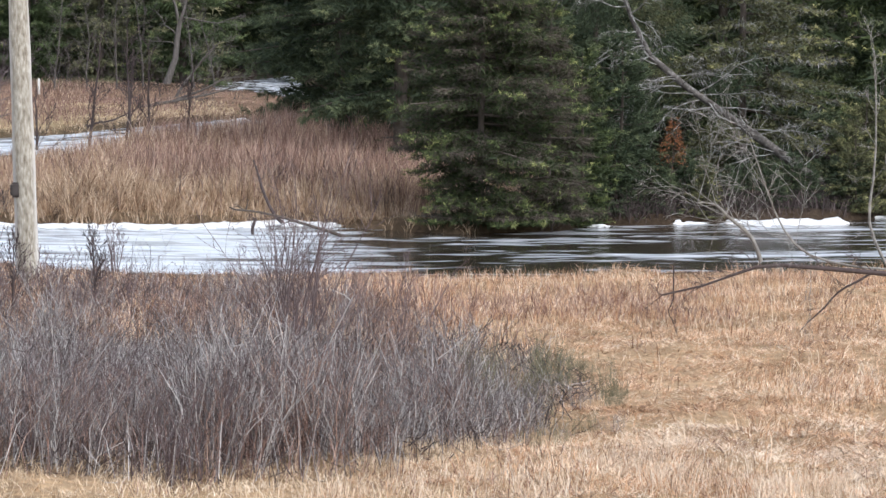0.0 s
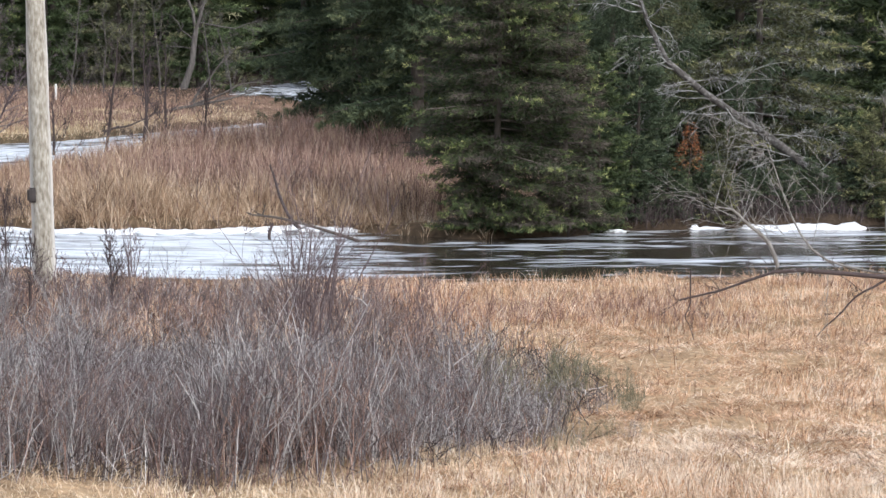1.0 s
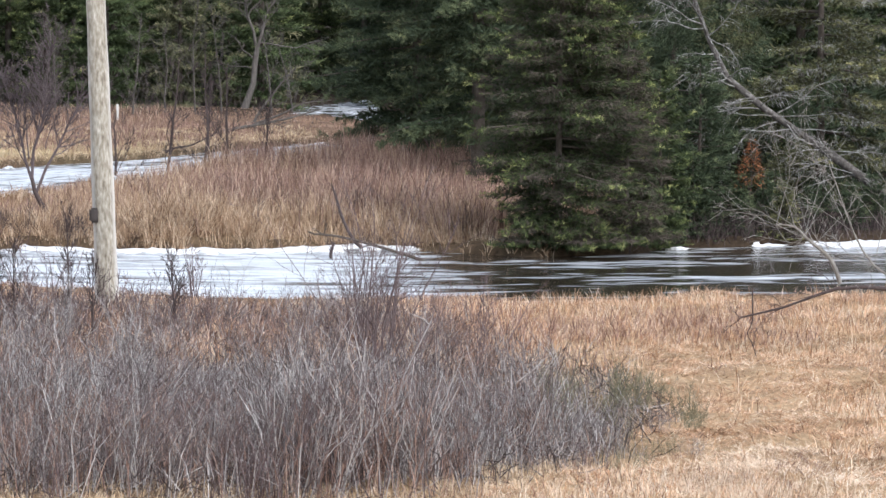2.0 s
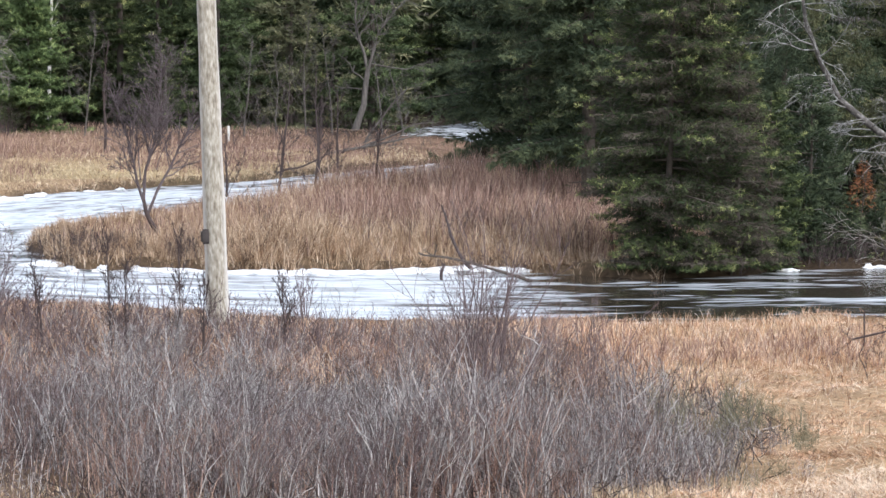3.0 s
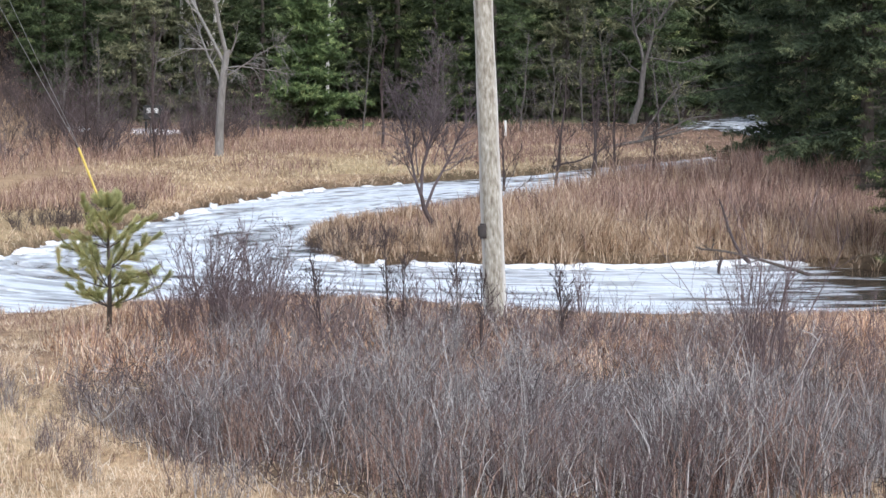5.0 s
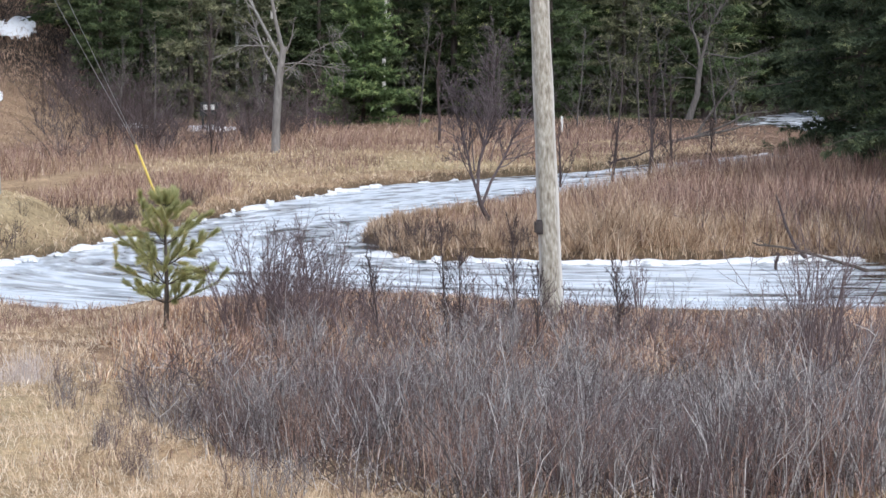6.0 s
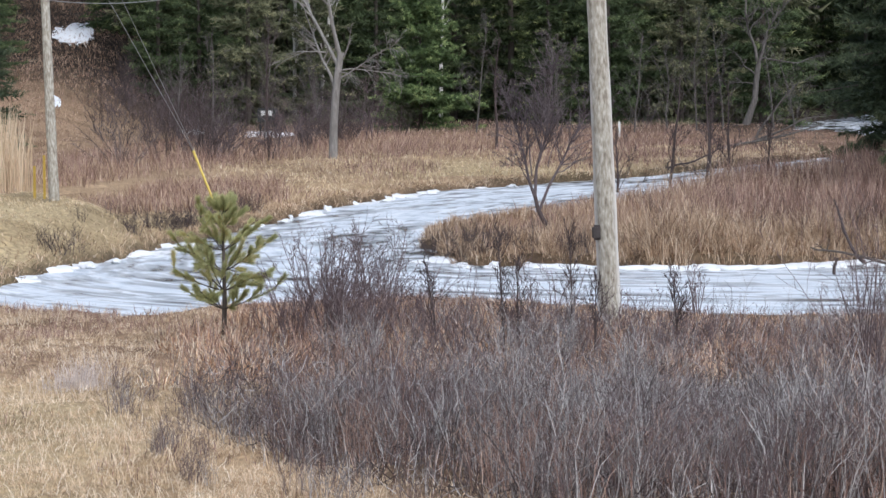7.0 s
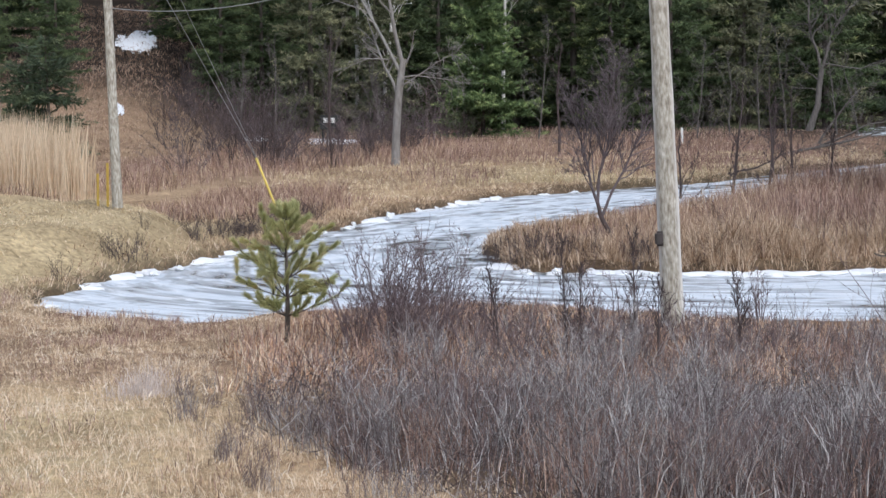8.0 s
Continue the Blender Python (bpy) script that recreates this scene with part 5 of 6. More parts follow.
grey_kinds = [clump_mesh("thicket_shrub", 18, 1.0, 0.36, GREY_STEM, 0.0055, 5, 0.26, 0.40, 0.06) for _ in range(7)]
red_kinds = [clump_mesh("thicket_shrub", 16, 1.0, 0.36, RED_STEM, 0.0052, 5, 0.26, 0.40, 0.06) for _ in range(4)]
dark_kinds = [clump_mesh("thicket_shrub", 12, 1.0, 0.28, PLUM_STEM, 0.0060, 7, 0.28, 0.40, 0.06) for _ in range(4)]
olive_kinds = [clump_mesh("thicket_shrub", 26, 1.0, 0.34, OLIVE_STEM, 0.0055, 5, 0.3, 0.38) for _ in range(2)]
x, y = scatter(360, THICKET, 0.2, lambda a, b: clumpy(a, b) * (0.5 + 0.5 * step(-3, 0.5, a)))
clumps("thicket_shrub", grey_kinds, x, y, thicket_height(x, y) * rng.uniform(0.65, 1.35, 360), "bare grey shrub in a dense thicket", "shrub thicket", 32.6, 0.7)
x, y = scatter(230, THICKET, 0.2, clumpy)
clumps("thicket_shrub", red_kinds, x, y, thicket_height(x, y) * rng.uniform(0.5, 1.1, 230), "bare shrub with reddish-brown shoots in the thicket", "shrub thicket", 32.6, 0.7)
x, y = scatter(230, THICKET, 0.2, lambda a, b: (0.3 + 0.5 * clumpy(a, b)) * (0.2 + 0.8 * step(43, 36, b)))
clumps("thicket_shrub", dark_kinds, x, y, thicket_height(x, y) * rng.uniform(0.5, 1.3, 230), "dark bare shrub in the thicket", "shrub thicket", 32.6, 0.6)
x, y = scatter(46, [(-6.2, 41.5), (-5.3, 36), (-4.3, 32), (-2.2, 28.9), (-0.8, 28.2), (-2.6, 32), (-4.0, 37), (-4.8, 42)], 0.2, None, 0.2)
clumps("edge_shrub", dark_kinds + grey_kinds[:2], x, y, rng.uniform(0.18, 0.5, 46), "small dark bare shrub in the meadow's edge", "edge shrubs", 1e9, 0.3)
x, y = scatter(30, [(4.4, 30.2), (5.9, 31.8), (6.6, 36), (6.2, 40), (5.4, 44), (5.2, 36)], 0.2, None, 0.2)
clumps("edge_shrub", olive_kinds + grey_kinds[:1], x, y, rng.uniform(0.14, 0.34, 30), "small bare shrub standing in the straw", "edge shrubs", 1e9, 0.3)
BEHIND = [(-5.4, 40), (5.6, 39.5), (5.2, 47), (2, 50.5), (-3, 52), (-5.6, 50)]
x, y = scatter(50, BEHIND, 0.6)
clumps("bank_shrub", red_kinds + grey_kinds[:2] + dark_kinds[:1], x, y, rng.uniform(0.28, 0.8, 50) * step(-1, 6, shore(x, y)), "low bare shrub between the thicket and the creek", "shrub thicket")
x, y = scatter(9000, THICKET, 0.2, lambda a, b: 0.15 + step(1.2, 0.2, edge_distance(a, b, THICKET)))
cover("thicket_grass", x, y, 0.14, 0.007, 0.7, rng.uniform(0, 6.3, len(x)), MEADOW, "dry tan grass growing under the shrubs")
x, y = scatter(5500, THICKET, 0.2, None, 0.4)
cover("grey_shoots", x, y, 0.62 * thicket_height(x, y), 0.0075, 0.35, rng.uniform(0, 6.3, len(x)), GREY_STEM, "thin grey shoots between the shrubs", "shrub", 0.5)
x, y = scatter(4500, THICKET, 0.2, None, 0.4)
cover("red_shoots", x, y, 0.6 * thicket_height(x, y), 0.007, 0.35, rng.uniform(0, 6.3, len(x)), RED_STEM, "thin reddish shoots among the shrubs", "shrub")


def litter(name, n, poly, mat, label):
    """Broken twigs and low side shoots, leaning every way near the ground."""
    x, y = scatter(n, poly, 0.2, None, 0.3)
    heap = Heap()
    a, e, ln = rng.uniform(0, 6.283, n), rng.uniform(0.1, 1.3, n), rng.uniform(0.12, 0.38, n)
    d = np.stack([np.cos(a) * np.cos(e), np.sin(a) * np.cos(e), np.sin(e)], 1)
    b = np.stack([x, y, height(x, y) + rng.uniform(-0.03, 0.22, n)], 1)
    mid = b + d * (ln * 0.5)[:, None] + rng.normal(0, 0.03, (n, 3))
    tubes(heap, np.stack([b, mid, b + d * ln[:, None]], 1), rng.uniform(0.003, 0.0065, n)[:, None] * np.array([1, 0.8, 0.4]), 3)
    tagged(new(name, heap.mesh(name, mat)), label, "shrub", kind="stuff")


litter("shrub_litter", 3600, THICKET, GREY_STEM, "tangle of broken grey twigs under the shrubs")
litter("shrub_litter", 6500, THICKET, DARK_STEM, "tangle of dark low twigs under the shrubs")
ALDERS = [(-19, 100), (-12, 104), (-10, 116), (-6, 128), (4, 136), (4, 146), (-22, 146), (-24, 112)]
alder_kinds = [clump_mesh("alder_bush", 11, 2.6, 0.4, m, 0.012, 15, 0.5, 0.34, 0.07, 0.6) for m in (DARK_STEM, PLUM_STEM, DARK_STEM, ALDER_TWIG)]
x, y = scatter(82, ALDERS, 0.3, lambda a, b: (0.10 + 0.90 * step(-7, -12, a) * (np.abs(a / b + 0.1025) > 0.006)) * step(-0.156, -0.145, a / b))
clumps("alder_bush", alder_kinds, x, y, rng.uniform(0.3, 1.0, 82), "dark leafless alder bush below the forest", "alder thicket")
brush_kinds = [clump_mesh("creek_brush", 12, 1.0, 0.3, m, 0.008, 6, 0.5, 0.42) for m in (DARK_STEM, DARK_STEM)]
x, y = scatter(46, [(8.5, 61.2), (12.5, 64.3), (17.5, 66.8), (20, 68.6), (18, 70), (12, 66.2), (9.5, 64)], -0.1)
clumps("creek_brush", brush_kinds, x, y, rng.uniform(0.3, 0.75, 46), "bare tangled brush at the water's edge", "creek brush")
x, y = scatter(40, [(-10, 57), (-9, 66), (-7.4, 80), (-8.5, 82), (-11, 68), (-11.5, 57)], 0.05)
clumps("creek_brush", brush_kinds, x, y, rng.uniform(0.25, 0.6, 40), "low bare brush on the bank", "creek brush")


x, y = scatter(12, [(4.5, 32.0), (5.9, 33.0), (6.3, 35.4), (5.6, 38), (4.6, 36)], 0.2, None, 0.3)
clumps("thicket_shrub", olive_kinds, x, y, rng.uniform(0.35, 0.6, 12), "low olive-grey shrub at the edge of the thicket", "shrub thicket")
marsh_kinds = [clump_mesh("marsh_shrub", 7, 1.0, 0.25, DARK_STEM, 0.008, 5, 0.22, 0.35) for _ in range(3)]
x, y = scatter(46, [(-3, 64), (9, 62.5), (9.5, 72), (2, 76), (-3, 71)], 0.3)
clumps("marsh_shrub", marsh_kinds, x, y, rng.uniform(0.45, 1.15, 46) * (0.6 + 0.4 * step(-2, 3, x)), "sparse dark bare shrub in the sedge", "marsh shrubs")

x, y = scatter(64, [(-4.4, 62.4), (3.5, 62.4), (3.5, 64.4), (-1, 65), (-3.2, 69), (-4.6, 70)], -0.25)
clumps("creek_brush", brush_kinds, x, y, rng.uniform(0.2, 0.55, 64), "low dark broken brush along the point's edge", "creek brush")


def shrub(x, y, tall, stems, seed, mat=None, label="bare dark shrub with upright branching stems", splay=0.42, thick=0.0105):
    """A many-stemmed bare shrub, a thing of its own."""
    r = np.random.default_rng(seed)
    root = new("bare_shrub")
    for j in range(stems):
        heap = Heap()
        a, s = r.uniform(0, 6.28), abs(r.normal(0, splay))
        grown(heap, grow((0.12 * math.cos(a) * s * 3, 0.12 * math.sin(a) * s * 3, 0), (math.cos(a) * s, math.sin(a) * s, 1), tall * r.uniform(0.6, 1.05), thick * r.uniform(0.7, 1.2), 2, (9, 4), 0.75, 0.34, 0.12, 0.06, seed * 50 + j, 4, thin=max(0.003, 0.000085 * y)))
        part("stem", heap.mesh("stem", mat or PLUM_STEM), root)
    return put(root, x, y, 0, 1, label, "shrub", "bare shrubs")


SHRUBS = [ (-3.9, 46.0, 1.6, 40, 62), (-3.3, 46.6, 1.5, 34, 63), (-4.3, 45.2, 1.1, 22, 73), (-3.2, 44.4, 1.0, 18, 75), (-3.7, 45.2, 1.2, 22, 76),  (0.15, 45.0, 1.0, 9, 66), (2.95, 37.5, 2.35, 20, 67), (2.9, 37.6, 2.9, 5, 74), (-0.9, 43.0, 1.4, 14, 77), (3.6, 38.2, 1.6, 7, 68), (2.7, 38.0, 1.5, 6, 69), (-0.35, 43.5, 1.1, 7, 70), (1.3, 50.5, 0.8, 8, 71), (4.4, 39.5, 1.3, 6, 72)]
SHRUBS += [(-1.8, 42.2, 1.2, 14, 151), (-0.6, 41.5, 1.1, 14, 152), (0.6, 42.6, 1.0, 12, 153), (-1.2, 41.0, 1.0, 12, 154), (-2.6, 43.5, 1.1, 12, 155), (0.2, 40.6, 0.9, 12, 156), (1.3, 43.8, 0.9, 10, 157), (-3.0, 42.0, 0.9, 12, 158), (-11.2, 113.0, 1.9, 14, 159)]
for n, s in enumerate(SHRUBS):
    shrub(*s, mat=GREY_STEM if n > 13 and n % 2 else None, label="bare grey shrub with upright stems in the thicket" if n > 13 and n % 2 else "bare dark shrub with upright branching stems")
for x, y, tall, seed in ((-1.36, 43.0, 1.75, 141), (-0.53, 43.2, 1.8, 142), (-1.2, 43.6, 1.3, 143), (-0.2, 42.2, 1.2, 144), (0.9, 44.5, 1.0, 145), (-2.3, 44.0, 1.2, 146)):
    bare_tree("alder_sapling", x, y, DARK_STEM, "young dark alder beside the utility pole", tall, 0.019, 22, 0.62, seed, (0.03, 0, 1), (6, 3), "young alders", 0.15, 0.34, 0.12, 0.05, 0.0040)

# ---- utility poles ----
def lathe(profile, sides=20):
    """A turned form from (radius, height) pairs."""
    heap = Heap()
    a = np.arange(sides) * 2 * math.pi / sides
    v = np.concatenate([np.c_[r * np.cos(a), r * np.sin(a), np.full(sides, z)] for r, z in profile])
    i, j = np.arange(sides), (np.arange(sides) + 1) % sides
    quads = np.concatenate([np.stack([i, j, j + sides, i + sides], 1) + k * sides for k in range(len(profile) - 1)])
    heap.add(v, quads)
    heap.add([(0, 0, profile[-1][1])] + [tuple(p) for p in v[-sides:]], None, np.stack([np.zeros(sides, int), 1 + i, 1 + j], 1))
    return heap


def box_bm(w, d, h, bevel=0.006):
    bm = bmesh.new()
    bmesh.ops.create_cube(bm, size=1.0)
    for v in bm.verts:
        v.co = Vector((v.co.x * w, v.co.y * d, v.co.z * h))
    bmesh.ops.bevel(bm, geom=list(bm.edges), offset=bevel, segments=2, affect="EDGES")
    return bm


def bm_mesh(name, bm, mat):
    me = bpy.data.meshes.new(name)
    bm.to_mesh(me)
    bm.free()
    me.materials.append(mat)
    return me


def utility_pole(x, y, tall, r0, r1, lean, label):
    root = new("utility_pole")
    prof = [(r0 + (r1 - r0) * s + 0.004 * math.sin(s * 40), s * tall) for s in np.linspace(0, 1, 40)]
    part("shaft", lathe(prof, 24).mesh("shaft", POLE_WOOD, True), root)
    root.location = (x, y, foot(x, y, 0.05))
    root.rotation_euler = (0, radians(lean), 0)
    return tagged(root, label, "utility pole")


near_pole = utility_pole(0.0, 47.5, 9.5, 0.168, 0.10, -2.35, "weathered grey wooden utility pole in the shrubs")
tag = part("tag_box", bm_mesh("tag_box", box_bm(0.15, 0.12, 0.21, 0.03), DARK_METAL), near_pole, "small dark box fixed to the pole")
tag.location = (-0.13, -0.10, 1.45)
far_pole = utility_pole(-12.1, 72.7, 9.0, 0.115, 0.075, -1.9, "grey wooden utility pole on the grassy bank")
part("red_band", lathe([(0.094, 4.78), (0.096, 4.79), (0.096, 4.90), (0.094, 4.91)], 20).mesh("red_band", RED_PAINT, True), far_pole, "faded red band")


def wire(name, pts, radius, mat):
    heap = Heap()
    pts = np.array(pts, float)
    for k in range(len(pts) - 1):
        tubes(heap, [np.array([pts[k], pts[k + 1]])], [[radius, radius]], 6)
    return heap.mesh(name, mat)


GUARD_LOW, GUARD_TOP = Vector((-9.40, 80.0, 0.0)), Vector((-9.96, 80.0, 1.42))


def guy():
    root = new("guy_wire")
    root.location = (0, 0, 0)
    along = (GUARD_TOP - GUARD_LOW)
    for k, up in enumerate((7.65, 8.85)):
        part("wire", wire("wire", [GUARD_LOW, GUARD_TOP + Vector((0.02 * k, 0, 0)), (-12.1 - 0.033 * up, 72.7, up)], 0.007, STEEL), root)
    heap = Heap()
    tubes(heap, [np.array([GUARD_LOW, GUARD_TOP])], [[0.03, 0.03]], 10)
    part("guard", heap.mesh("guard", YELLOW, True), root, "yellow plastic guard tube")
    tagged(root, "steel guy wires with a yellow plastic guard", "guy wire")


guy()
drop = new("service_cable", wire("service_cable", [(-12.18 + 12.0 * s, 72.7 - 25.2 * s, 4.96 + 2.24 * s - 3.5 * s * (1 - s)) for s in np.linspace(0, 1, 40)], 0.009, STEEL))
tagged(drop, "sagging grey service cable leaving the pole", "cable")


def stake(x, y, tall):
    root = new("marker_stake", bm_mesh("marker_stake", box_bm(0.055, 0.03, tall, 0.006), DULL_YELLOW))
    root.location = (x, y, foot(x, y) + tall / 2)
    tagged(root, "weathered yellow marker stake beside the pole", "stake", "marker stakes")


stake(-12.65, 73.4, 0.75)
stake(-12.45, 73.5, 1.0)


# ---- young pine ----
def young_pine(x, y, tall=1.85):
    global rng
    keep, rng = rng, np.random.default_rng(81)
    root = new("young_pine")
    heap = Heap()
    s = np.linspace(0, 1, 7)
    tubes(heap, [np.c_[0.015 * np.sin(s * 4), 0 * s, s * tall]], [0.042 * (1 - 0.75 * s)], 8)
    part("trunk", heap.mesh("trunk", BROWN_BARK), root)

    def needles(tufts, parent):
        for p, dens in tufts:
            heap = Heap()
            n = int(300 * dens)
            t = rng.uniform(0.25, 1.0, n) * (len(p) - 1)
            i = np.minimum(t.astype(int), len(p) - 2)
            f = (t - i)[:, None]
            c = p[i] * (1 - f) + p[i + 1] * f
            way = unit(p[-1] - p[0]) * rng.uniform(0.7, 1.4, (n, 1)) + unit(rng.normal(0, 1, (n, 3))) * 0.62
            slivers(heap, c, way, rng.uniform(0.07, 0.12, n), np.full(n, 0.0075))
            part("needle_tuft", heap.mesh("needle_tuft", PINE_NEEDLE), parent)

    for w, (zf, reach, count) in enumerate(((0.26, 0.60, 6), (0.40, 0.72, 7), (0.54, 0.62, 7), (0.70, 0.46, 6), (0.86, 0.28, 5), (0.97, 0.15, 5))):
        for j in range(count):
            a = j * 6.283 / count + w * 0.7 + rng.normal(0, 0.2)
            ln = reach * rng.uniform(0.7, 1.2)
            d = np.array([math.cos(a), math.sin(a), 0.02 + 0.8 * zf + rng.normal(0, 0.12)])
            tt = np.linspace(0, 1, 5)
            p = np.array([[0.0, 0, zf * tall]]) + d * ln * tt[:, None] + np.array([0, 0, 1.0]) * ((0.05 + 0.2 * zf) * ln * tt ** 2)[:, None]
            heap = Heap()
            tubes(heap, [p], [0.010 * (1 - 0.7 * tt)], 4)
            tufts = [(p[1:], 0.8)]
            for q in range(4):
                b = p[1 + q]
                e = b + unit(d + rng.normal(0, 0.55, 3) + np.array([0, 0, 0.45])) * ln * 0.36
                tubes(heap, [np.array([b, (b + e) / 2, e])], [[0.007, 0.006, 0.005]], 4)
                tufts.append((np.array([b, (b + e) / 2, e]), 1.0))
            needles(tufts, part("bough", heap.mesh("bough", BROWN_BARK), root))
    needles([(np.array([[0, 0, tall * 0.9], [0, 0, tall], [0.01, 0, tall * 1.07]]), 1.0)], root)
    rng = keep
    put(root, x, y, 0, 1, "young pine with long yellow-green needles", "tree")


young_pine(-5.35, 46.2)


# ---- fallen and drifted wood ----
def limb(name, pts, r0, r1, mat, label, seed, kids=8, twig=0.5):
    """A dead limb along a curve, with side twigs."""
    r = np.random.default_rng(seed)
    root = new(name)
    heap = Heap()
    pts = np.array(pts, float)
    t = np.linspace(0, len(pts) - 1, 10)
    p = np.stack([np.interp(t, np.arange(len(pts)), pts[:, a]) for a in range(3)], 1)
    p[1:-1] += r.normal(0, 0.035, (8, 3))
    p[1:-1] = (p[:-2] + 2 * p[1:-1] + p[2:]) / 4
    tubes(heap, [p], [np.linspace(r0, r1, 10)], 7)
    part("stem", heap.mesh("stem", mat, True), root)
    if kids:
        for j in range(kids):
            heap = Heap()
            i = r.integers(2, 10)
            d = unit(unit(p[-1] - p[0]) * 0.6 + r.normal(0, 0.6, 3) + np.array([0, 0, 0.1]))
            grown(heap, grow(p[i], d, twig * r.uniform(0.5, 1.3), r1 * 0.45 + 0.001, 2, (5, 3), 0.7, 0.5, 0.15, 0.0, seed * 9 + j, 4, thin=max(0.0035, 0.00008 * p[0][1])))
            part("twig", heap.mesh("twig", mat), root)
    return tagged(root, label, "dead branch")


limb("fallen_branch", [(4.57, 60.8, 0.05), (4.36, 60.8, 0.31), (4.10, 60.8, 0.87), (4.02, 60.8, 1.2)], 0.04, 0.012, DARK_STEM, "dark broken branch standing in the creek", 91, 2, 0.3)
limb("fallen_branch", [(3.6, 60.8, 0.33), (4.11, 60.8, 0.24), (5.14, 60.8, 0.03), (5.85, 60.8, -0.28)], 0.014, 0.035, BROWN_BARK, "dark limb lying across the water", 92, 4, 0.35)
limb("stump", [(4.09, 61.3, -0.35), (4.05, 61.3, -0.1), (4.12, 61.3, 0.1)], 0.035, 0.025, DARK_STEM, "dark rotten stump in the creek", 93, 3, 0.2)
limb("fallen_branch", [(15.5, 43.0, 0.0), (13.4, 42.5, 0.45), (11.15, 42.0, 0.82), (10.4, 42.0, 0.79), (9.8, 42.0, 0.86), (9.26, 42.0, 0.92), (9.12, 42.0, 0.76), (8.64, 42.0, 0.59), (8.0, 42.0, 0.48)], 0.045, 0.012, DARK_STEM, "dark dead limb reaching low over the grass", 94, 15, 0.4)
limb("fallen_branch", [(9.28, 42.0, 0.91), (9.14, 42.0, 1.19), (8.92, 42.0, 1.48), (8.70, 42.0, 1.63), (8.44, 42.0, 1.67)], 0.034, 0.010, PALE_WOOD, "pale arching dead limb over the bank", 95, 15, 1.1)
limb("fallen_branch", [(10.95, 42.1, 0.82), (10.4, 42.1, 0.85), (9.96, 42.1, 0.96), (9.66, 42.1, 1.2), (9.43, 42.1, 1.55), (9.24, 42.1, 2.1), (9.12, 42.1, 2.45)], 0.022, 0.007, PALE_WOOD, "thin grey dead limb curving upwards", 96, 18, 1.1)
limb("fallen_branch", [(10.78, 42.0, 0.82), (10.27, 42.0, 0.50), (9.80, 42.0, 0.02)], 0.018, 0.007, DARK_STEM, "dark dead twig drooping to the grass", 97, 3, 0.35)
limb("fallen_branch", [(8.15, 42.0, 0.86), (8.12, 42.0, 0.43), (8.11, 42.0, 0.2), (8.2, 42.0, 0.0)], 0.010, 0.006, DARK_STEM, "thin dead twig standing in the straw", 104, 3, 0.25)
limb("dead_sapling", [(13.65, 52.1, -0.10), (13.32, 52.1, 0.42), (13.19, 52.1, 0.86), (13.29, 52.1, 1.58), (13.32, 52.1, 2.48), (13.27, 52.1, 3.37)], 0.030, 0.009, PALE_WOOD, "thin dead grey sapling on the bank", 98, 16, 0.6)
limb("fallen_tree", [(3.8, 119.0, 0.0), (5.0, 119.5, 0.22), (6.3, 120.3, 0.45), (7.6, 121.0, 0.8)], 0.07, 0.02, GREY_BARK, "grey fallen tree with bare limbs in the marsh", 99, 20, 1.2)
limb("fallen_tree", [(5.5, 128.0, 0.1), (6.0, 128.0, 0.9), (6.5, 128.0, 1.6), (7.1, 128.0, 2.2)], 0.055, 0.02, GREY_BARK, "grey leaning dead limb before the forest", 100, 8, 1.0)
limb("fallen_tree", [(5.2, 124.0, 0.1), (6.2, 124.0, 0.45), (7.2, 124.0, 0.95), (8.2, 124.3, 1.05)], 0.05, 0.015, GREY_BARK, "pale dead limb lying in the brush", 101, 8, 0.9)
limb("fallen_tree", [(1.7, 101.5, 0.05), (2.6, 101.6, 0.35), (3.4, 101.5, 0.7)], 0.035, 0.012, DARK_STEM, "dark dead limb on the far bank", 102, 5, 0.6)


# ---- ice and snow ----
def lump(w, d, h, seed):
    r = np.random.default_rng(seed)
    bm = bmesh.new()
    bmesh.ops.create_icosphere(bm, subdivisions=3, radius=1.0)
    off = Vector(r.uniform(-9, 9, 3))
    for v in bm.verts:
        k = 1 + 0.8 * noise.noise(v.co * 1.6 + off) + 0.35 * noise.noise(v.co * 4.5 + off)
        v.co = Vector((v.co.x * w * k, v.co.y * d * k, max(v.co.z, -0.25) * h * k))
    me = bm_mesh("snow_patch", bm, SNOW)
    me.polygons.foreach_set("use_smooth", np.ones(len(me.polygons), dtype=bool))
    return me


snow_kinds = [lump(0.55, 0.20, 0.10, 1), lump(0.30, 0.16, 0.13, 2), lump(0.85, 0.22, 0.07, 3), lump(0.16, 0.10, 0.14, 4)]


def ice(x, y, kind, size=1.0, turn=0.0, on_water=True, tall=1.0):
    ob = new("snow_patch", snow_kinds[kind])
    ob.location = (x, y, WATER_Z + 0.01 if on_water else foot(x, y, 0.0))
    ob.rotation_euler = (0, 0, turn)
    ob.scale = (size, size, size * tall)
    tagged(ob, "white rotting ice along the water's edge" if on_water else "patch of old white snow on the ground", "snow", "ice along the bank" if on_water else "snow patches")


